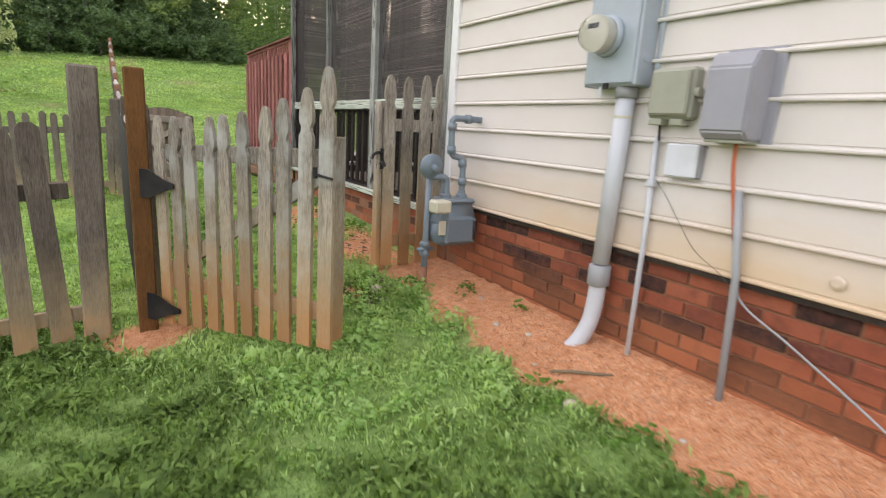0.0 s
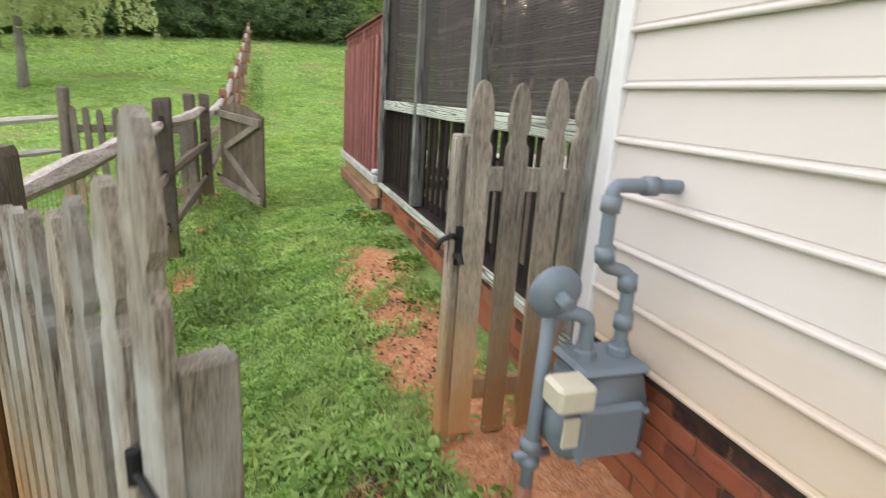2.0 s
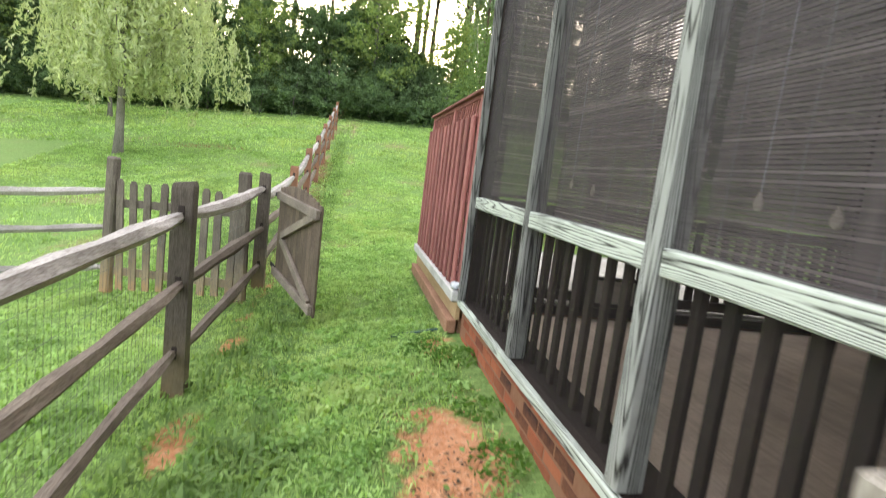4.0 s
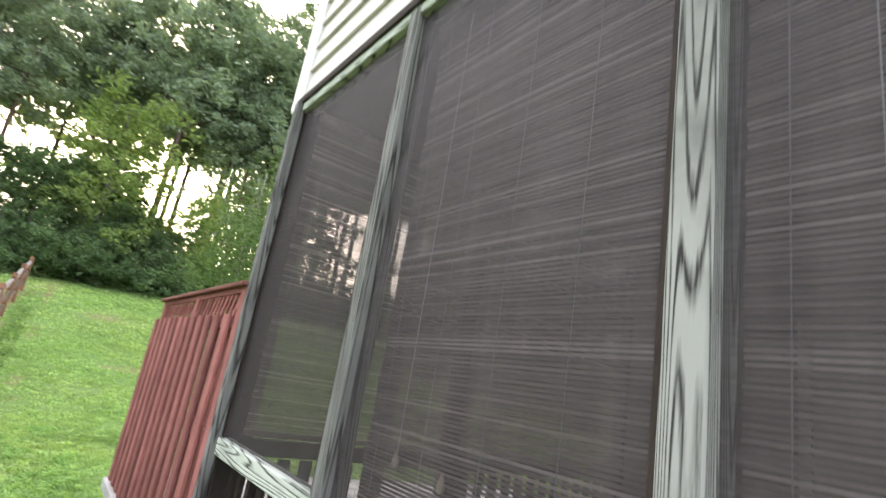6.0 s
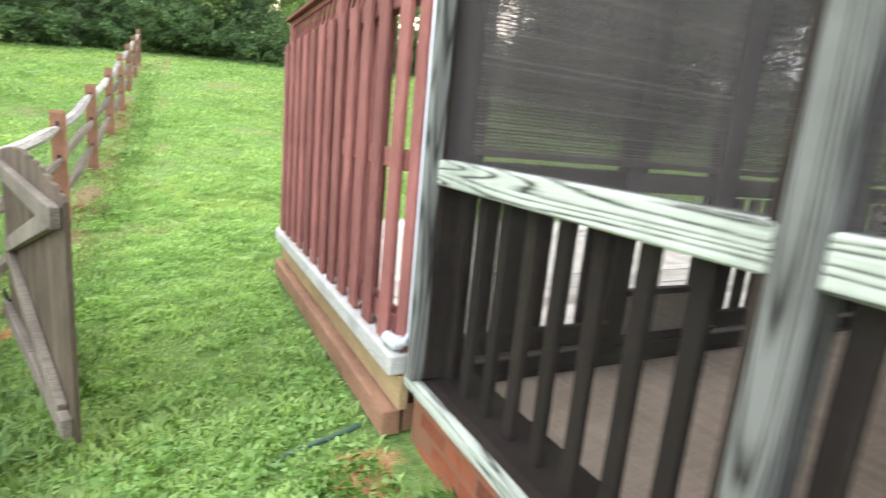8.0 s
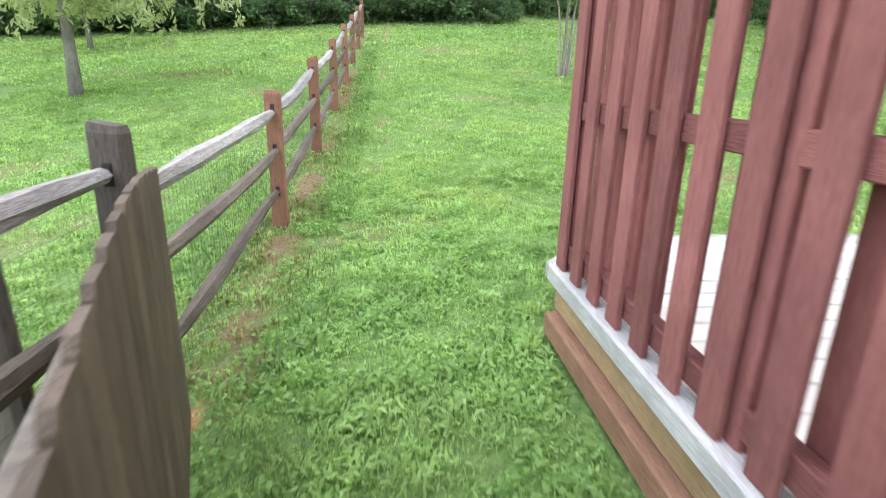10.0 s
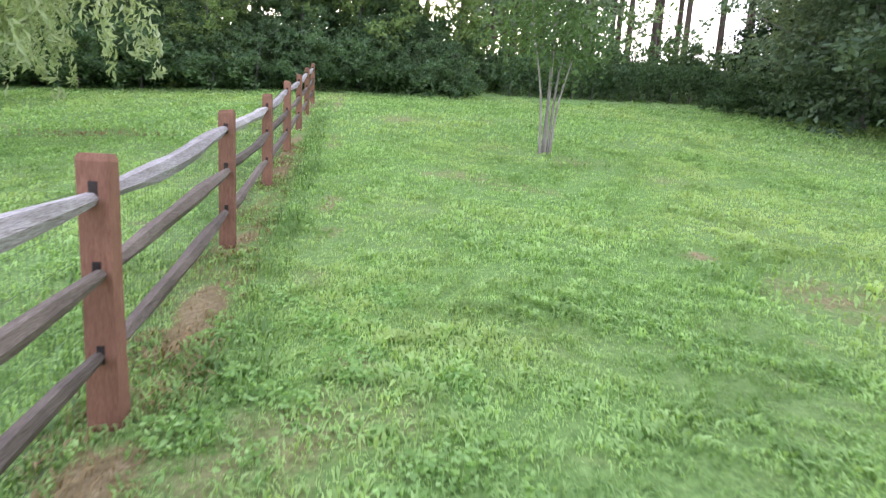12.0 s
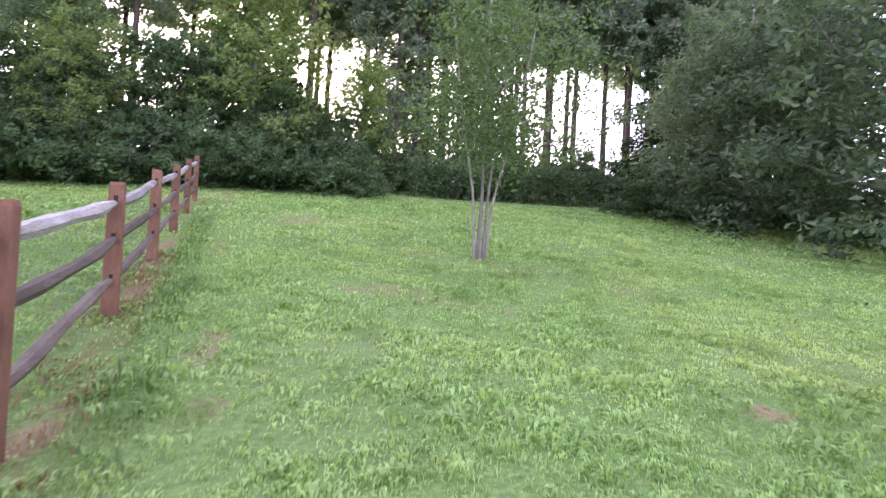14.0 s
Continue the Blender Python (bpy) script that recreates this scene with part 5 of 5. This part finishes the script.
def weed(x, y, r, k, label, seed):
    g = np.random.default_rng(seed)
    a, rad = g.uniform(0, 2 * np.pi, k), r * np.sqrt(g.uniform(0, 1, k))
    c = np.stack([x + rad * np.cos(a), y + rad * np.sin(a), g.uniform(0.0, 0.09, k)], 1)
    c[:, 2] = ground_z(c[:, 0], c[:, 1]) + 0.01 + c[:, 2] * (1.2 - rad / r)
    ob = new("weed", leaf_mesh("weed", c, g.uniform(0.025, 0.05, k), g, M["weed"], flat=0.5))
    return tagged(ob, label, "weed", "weeds by the walls", "stuff")


def leaf_mesh(name, c, s, g, material, flat=0.0, hang=0.0, ratio=0.5):
    """Many small pointed leaves at c, of the sizes s."""
    k = len(c)
    d = g.normal(0, 1, (k, 3))
    d[:, 2] = d[:, 2] * (1 - flat) - hang
    d /= np.linalg.norm(d, axis=1)[:, None]
    e = np.cross(d, g.normal(0, 1, (k, 3)))
    e /= np.linalg.norm(e, axis=1)[:, None]
    s = np.broadcast_to(s, k)[:, None]
    bend = np.cross(d, e) * s * 0.15
    v = np.stack([c - d * s / 2, c + e * s * ratio / 2 + bend, c + d * s / 2, c - e * s * ratio / 2 + bend], 1).reshape(-1, 3)
    i = np.arange(k)[:, None] * 4
    f = np.concatenate([i + np.array([[0, 1, 2]]), i + np.array([[0, 2, 3]])], 1).reshape(-1, 3)
    return raw_mesh(name, v, f, material)


def ground_leaves(name, x0, x1, y0, y1, k, size, clump, lift, material, label, seed):
    """Low broad leaves in loose clumps close to the soil."""
    g = np.random.default_rng(seed)
    x, y = g.uniform(x0, x1, k), g.uniform(y0, y1, k)
    w = wob(x + 2, y, clump) + 0.6 * wob(x, y + 3, clump * 2.3)
    ok = (g.uniform(-0.3, 1.0, k) < w) & (g.uniform(0, 1, k) > bare_at(x, y) * 1.1) & (x < 1.86)
    x, y, w = x[ok], y[ok], w[ok]
    c = np.stack([x, y, ground_z(x, y) + 0.012 + np.clip(w, 0, 1.2) * lift * g.uniform(0.2, 1, len(x))], 1)
    return tagged(new(name, leaf_mesh(name, c, g.uniform(0.6, 1.4, len(x)) * size, g, material, flat=0.6, ratio=0.6)), label, "ground cover", kind="stuff")


ground_leaves("clover", 0.35, 1.88, 1.7, 8.4, 46000, 0.034, 7.0, 0.055, M["clover"], "low clover and broad weeds among the grass", 201)
ground_leaves("clover", 0.3, 3.4, 8.4, 13.6, 52000, 0.036, 6.0, 0.06, M["clover"], "low clover tufts in the lawn", 202)
blades("dry_grass", 1.3, 1.9, 3.4, 6.6, 520, 0.006, 0.045, M["blade_dry"], "dry straw over the bare strip", seed=14)
lg = np.random.default_rng(203)
for cx0, cy0, rad, k in ((1.28, 3.12, 0.3, 900), (1.55, 4.3, 0.5, 380), (1.6, 5.1, 0.45, 260)):
    a, q = lg.uniform(0, 2 * np.pi, k), rad * np.sqrt(lg.uniform(0, 1, k))
    c = np.stack([cx0 + q * np.cos(a) * 0.6, cy0 + q * np.sin(a), np.zeros(k)], 1)
    c[:, 2] = ground_z(c[:, 0], c[:, 1]) + lg.uniform(0.004, 0.016, k)
    tagged(new("leaf_litter", leaf_mesh("leaf_litter", c, lg.uniform(0.012, 0.04, k), lg, M["litter"], flat=0.85, ratio=0.3)), "dark dead leaf litter on the soil", "leaf litter", kind="stuff")

for j, (x, y, r, k) in enumerate(((1.78, 2.62, 0.07, 30), (1.55, 2.98, 0.09, 40), (1.38, 1.5, 0.14, 60), (1.86, 6.6, 0.2, 260), (1.83, 5.3, 0.16, 150), (1.84, 5.8, 0.14, 110), (1.7, 6.95, 0.16, 140), (1.3, 2.7, 0.2, 90), (1.15, 3.05, 0.18, 90), (1.8, 4.6, 0.14, 80), (1.86, 2.2, 0.05, 16), (1.62, 6.75, 0.18, 90), (1.45, 1.05, 0.12, 40))):
    weed(x, y, r, k, "small green weed on the bare soil", 40 + j)


# ---- trees ----
def trunk_and_limbs(bm, base, height, r, limbs, g, bend=0.3, limb_from=0.35, limb_len=2.5, rise=0.5):
    pts, rad = [], []
    ax, ay = g.uniform(-bend, bend, 2)
    for i in range(8):
        t = i / 7
        pts.append((base[0] + ax * t * t + 0.08 * bend * math.sin(6 * t), base[1] + ay * t * t, base[2] - 0.3 + (height + 0.3) * t))
        rad.append(r * (1.25 if i == 0 else 1 - 0.8 * t))
    tube(pts, rad, 8, bm, wobble=0.15)
    ends = []
    for k in range(limbs):
        t = limb_from + (0.97 - limb_from) * (k + g.uniform(0, 0.8)) / limbs
        i = min(6, int(t * 7))
        p = Vector(pts[i]).lerp(Vector(pts[i + 1]), t * 7 - i)
        a = k * 2.4 + g.uniform(-0.5, 0.5)
        ln = limb_len * (1.15 - 0.6 * t) * g.uniform(0.7, 1.2)
        d = Vector((math.cos(a), math.sin(a), rise * g.uniform(0.5, 1.4)))
        q = p + d * ln * 0.5
        e = p + d * ln + Vector((0, 0, 0.1 * ln))
        tube([p, q, e], [r * 0.32 * (1.2 - t), r * 0.2 * (1.2 - t), 0.01], 5, bm, False)
        ends += [q, e]
    return ends


def make_tree(name, label, category, bark, leaves, seed, height, r, limbs, limb_from, limb_len, rise, per_end, spread, size, flat=0.2, extra=None, group=""):
    """A tree at the origin: trunk with limbs, and a crown of single leaves in clumps."""
    g = np.random.default_rng(seed)
    t = thing(name, (0, 0, 0), label, category, group)
    bm = bmesh.new()
    ends = trunk_and_limbs(bm, (0, 0, 0), height, r, limbs, g, 0.4, limb_from, limb_len, rise)
    part("trunk", bm, bark, t, "", True)
    cs = [np.array(e) for e in ends]
    if extra is not None:
        cs += extra(g)
    out = []
    for c in cs:
        k = int(per_end * g.uniform(0.5, 1.4))
        sub = c + g.normal(0, 1, (max(2, k // 30), 3)) * spread * np.array([1, 1, 0.55])
        out.append(sub[g.integers(0, len(sub), k)] + g.normal(0, 1, (k, 3)) * spread * 0.38 * np.array([1, 1, 0.7]))
    c = np.concatenate(out)
    part_ob = new("crown", leaf_mesh("crown", c, g.uniform(0.6, 1.3, len(c)) * size, g, leaves, flat))
    under(part_ob, t)
    return t


def plant(proto, spots):
    """The prototype at the first spot, copies at the others: x, y, scale, turn."""
    first, *rest = [(pose(x, y, gz(x, y), 0, 0, a) @ Matrix.Scale(s, 4), s) for x, y, s, a in spots]
    for m, s in rest:
        q = copy_thing(proto, m)
        q.scale = (s, s, s)
    proto.matrix_basis = first[0]


R = random.Random(5)
pine_protos = [make_tree("pine_tree", "tall pine with a bare trunk and dark clumped crown", "pine tree", M["bark_pine"], M["pine"], 20 + k, 17.8 + k, 0.22, 24, 0.46, 3.2, 0.22, 185, 0.65, 0.36, 0.3, group="pines along the back") for k in range(3)]
pine_spots = [[], [], []]
for k in range(58):
    x = (-34 + k * 1.35 if k < 30 else 6.5 + (k - 30) * 1.15) + R.uniform(-0.7, 0.7)
    y = 38.5 + R.uniform(-1.5, 6.0)
    pine_spots[k % 3].append((x, y, R.uniform(0.85, 1.1) * (0.62 if x < -14 else 0.9 if x < -3 else 1.02), R.uniform(0, 360)))
for pr, sp in zip(pine_protos, pine_spots):
    plant(pr, sp)


thin_pines = make_tree("young_pine", "thin young pine with sparse branches down its trunk", "pine tree", M["bark_pine"], M["pine"], 27, 13.0, 0.13, 30, 0.16, 1.9, 0.4, 60, 0.5, 0.3, 0.3, group="pines along the back")
plant(thin_pines, [(7.5 + k * 1.3 + R.uniform(-0.5, 0.5), 38.0 + R.uniform(-1.0, 4.0), R.uniform(0.8, 1.1), R.uniform(0, 360)) for k in range(7)])


def low_fill(h, w, k):
    """Clump centres that fill a shrubby crown down to the grass."""
    def fn(g):
        out = []
        for _ in range(k):
            z = g.uniform(0.2, h)
            rad = w * math.sqrt(max(0.08, 1 - (z / h - 0.35) ** 2 * 1.9)) * math.sqrt(g.uniform(0.25, 1))
            a = g.uniform(0, 2 * math.pi)
            out.append(np.array([rad * math.cos(a), rad * math.sin(a), z]))
        return out
    return fn


under_a = [make_tree("broadleaf_tree", "dense dark green broadleaf tree at the lawn's edge", "tree", M["bark_grey"], M["bush"], 60 + k, 6.5 + k, 0.13, 12, 0.2, 2.4, 0.5, 270, 0.46, 0.22, 0.2, low_fill(6.5 + k, 2.6, 64), "trees along the lawn") for k in range(3)]
sp = [[], [], []]
for k in range(26):
    x = -33 + k * 1.6 + R.uniform(-0.6, 0.6)
    sp[k % 3].append((x, 34.0 + (k % 2) * 2.6 + R.uniform(-1.0, 1.0), R.uniform(0.6, 0.95) * (0.6 if x > 2.5 else 1.0), R.uniform(0, 360)))
for pr, s in zip(under_a, sp):
    plant(pr, s)
light = make_tree("light_tree", "yellow-green tree catching the evening light", "tree", M["bark_grey"], M["bush_light"], 71, 8.5, 0.14, 16, 0.25, 2.6, 0.6, 150, 0.55, 0.22, 0.2, low_fill(8.2, 2.4, 40), "trees along the lawn")
plant(light, [(1.8, 33.8, 1.05, 0), (6.2, 34.6, 0.62, 130), (-10.5, 33.0, 0.8, 70), (-4.0, 32.6, 0.6, 30), (-17, 33, 0.8, 250), (10.0, 40.5, 0.8, 10), (12.0, 43.5, 0.8, 200)])
shrub = make_tree("shrub", "dark rounded shrub at the edge of the lawn", "shrub", M["bark_grey"], M["bush"], 81, 2.2, 0.05, 8, 0.1, 1.0, 0.6, 75, 0.35, 0.17, 0.2, low_fill(2.0, 1.3, 34), "shrubs along the lawn")
plant(shrub, [(-30 + k * 2.0 + R.uniform(-0.4, 0.4), 32.6 + R.uniform(-0.6, 0.5), R.uniform(0.7, 1.15), R.uniform(0, 360)) for k in range(19)] + [(-33 + k * 1.75, 35.6 + R.uniform(-0.8, 0.8), R.uniform(0.9, 1.4), R.uniform(0, 360)) for k in range(38)] + [(17.5 + k * 1.3, 30.5 - k * 0.9, R.uniform(0.7, 1.0), R.uniform(0, 360)) for k in range(7)])

# clipped hedge behind the young tree
hg = np.random.default_rng(91)
hk = 11000
hx = hg.uniform(8.0, 21.5, hk)
hy = 33.5 + hg.uniform(-0.7, 0.7, hk)
hz = ground_z(hx, hy) + 1.75 * np.sqrt(hg.uniform(0, 1, hk)) * (1 + 0.06 * np.sin(hx * 2.2))
hedge = thing("hedge", (14.7, 33.5, gz(14.7, 33.5)), "long low dark green hedge", "hedge")
under(new("foliage", leaf_mesh("foliage", np.stack([hx, hy, hz], 1), hg.uniform(0.1, 0.22, hk), hg, M["bush"])), hedge)
for k in range(14):
    x = 8.4 + k
    part("stem", tube([(x, 33.5, gz(x, 33.5) - 0.1), (x + 0.1, 33.5, gz(x, 33.5) + 1.2)], [0.04, 0.015], 5), M["bark_grey"], hedge)


def cone_fill(h, w, k):
    def fn(g):
        out = []
        for _ in range(k):
            z = h * (1 - math.sqrt(g.uniform(0, 1))) + 0.2
            rad = w * (1 - z / (h + 0.5)) * math.sqrt(g.uniform(0.3, 1))
            a = g.uniform(0, 2 * math.pi)
            out.append(np.array([rad * math.cos(a), rad * math.sin(a), z]))
        return out
    return fn


cedar = make_tree("dark_conifer", "dark dense conical conifer at the lawn's edge", "conifer", M["bark_pine"], M["juniper"], 101, 10.0, 0.18, 14, 0.1, 1.4, 0.3, 130, 0.4, 0.18, 0.2, cone_fill(10.0, 2.3, 90), "conifers by the lawn")
plant(cedar, [(21.0, 32.5, 1.0, 0), (24.0, 33.0, 1.05, 90), (3.0, 34.8, 0.62, 200)])
broad = make_tree("spreading_tree", "large spreading tree with low drooping dark foliage", "tree", M["bark_grey"], M["shade"], 111, 9.0, 0.24, 22, 0.12, 4.4, 0.25, 190, 0.6, 0.22, 0.3, low_fill(7.5, 4.2, 110), "spreading trees on the slope")
plant(broad, [(19.6, 26.5, 0.95, 0), (24.0, 29.5, 1.1, 120), (18.4, 20.3, 1.15, 220)])

# young multi-stemmed tree on the lawn
cg = np.random.default_rng(121)
crape = thing("young_tree", (5.0, 19.95, gz(5.0, 19.95)), "young multi-stemmed tree with pale bark on the lawn", "tree")
cz = gz(5.0, 19.95)
ends = []
for k, (dx, dy, h) in enumerate(((-0.55, 0.1, 4.6), (-0.15, -0.2, 5.4), (0.12, 0.2, 5.8), (0.42, 0.0, 5.0), (0.6, -0.2, 4.2))):
    pts = [(5.14 + 0.05 * k - 0.1, 20.0, cz - 0.1), (5.14 + dx * 0.3, 20.0 + dy * 0.4, cz + h * 0.25), (5.14 + dx * 0.75, 20.0 + dy, cz + h * 0.55), (5.14 + dx * 1.25, 20.0 + dy * 1.5, cz + h)]
    pts = curve_points(pts, 4)
    part("stem", tube(pts, list(np.linspace(0.03, 0.009, len(pts))), 7), M["bark_pale"], crape, "", True)
    for t in np.linspace(0.5, 1.0, 11):
        p = pts[min(len(pts) - 1, int(t * (len(pts) - 1)))]
        a = cg.uniform(0, 2 * math.pi)
        ends.append(np.array(p) + np.array([math.cos(a), math.sin(a), 0.35]) * cg.uniform(0.2, 1.15))
pc = np.concatenate([e + cg.normal(0, 1, (150, 3)) * np.array([0.36, 0.36, 0.28]) for e in ends])
under(new("crown", leaf_mesh("crown", pc, cg.uniform(0.06, 0.13, len(pc)), cg, M["crape"], 0.1)), crape)


# weeping willow beyond the fence
def make_willow(seed):
    g = np.random.default_rng(seed)
    t = thing("willow_tree", (0, 0, 0), "pale green weeping willow with hanging fronds", "willow", "willows beyond the fence")
    bm = bmesh.new()
    ends = trunk_and_limbs(bm, (0, 0, 0), 5.4, 0.12, 24, g, 0.35, 0.36, 2.2, 0.6)
    part("trunk", bm, M["bark_grey"], t, "", True)
    out = []
    for e in ends:
        for _ in range(13):
            c = np.array(e) + g.normal(0, 0.4, 3) * np.array([1, 1, 0.5])
            ln = g.uniform(0.7, 2.6)
            k = int(ln * 21)
            s = np.linspace(0, 1, k)
            push = g.normal(0, 0.35, 2)
            out.append(np.stack([c[0] + push[0] * np.sqrt(s), c[1] + push[1] * np.sqrt(s), np.maximum(1.6 + 0.3 * g.normal(), c[2] + 0.25 * np.sin(s * 3) - ln * s)], 1) + g.normal(0, 0.04, (k, 3)))
    c = np.concatenate(out)
    under(new("crown", leaf_mesh("crown", c, g.uniform(0.12, 0.21, len(c)), g, M["willow"], 0.0, 1.2, 0.3)), t)
    return t


plant(make_willow(131), [(-5.4, 19.6, 1.15, 0), (-8.6, 27.0, 0.8, 140), (-14.5, 23.5, 1.0, 60)])

# ---- bricks, last ----
brick = finish(block(-0.05, 0.0, 0.0, 0.203, 0.0, 0.0625, 0.004), "brick")
brick.materials.append(M["brick"])
for row in range(8):
    z = 0.4985 - row * 0.0725
    for k in range(24):
        y = 2.995 - k * 0.2135 - (0.107 if row % 2 else 0)
        piece("brick", brick, pose(WX + 0.062 + rng.uniform(-0.003, 0.003), y, z, rng.uniform(-0.4, 0.4), 0, 0), foundation)
for row in range(6):
    z = 0.385 - row * 0.0725
    for k in range(17):
        y = 3.3 + k * 0.2135 + (0.107 if row % 2 else 0)
        if y < PORCH_Y1 - 0.21:
            piece("brick", brick, pose(WX + 0.06 + rng.uniform(-0.003, 0.003), y, z), footing)
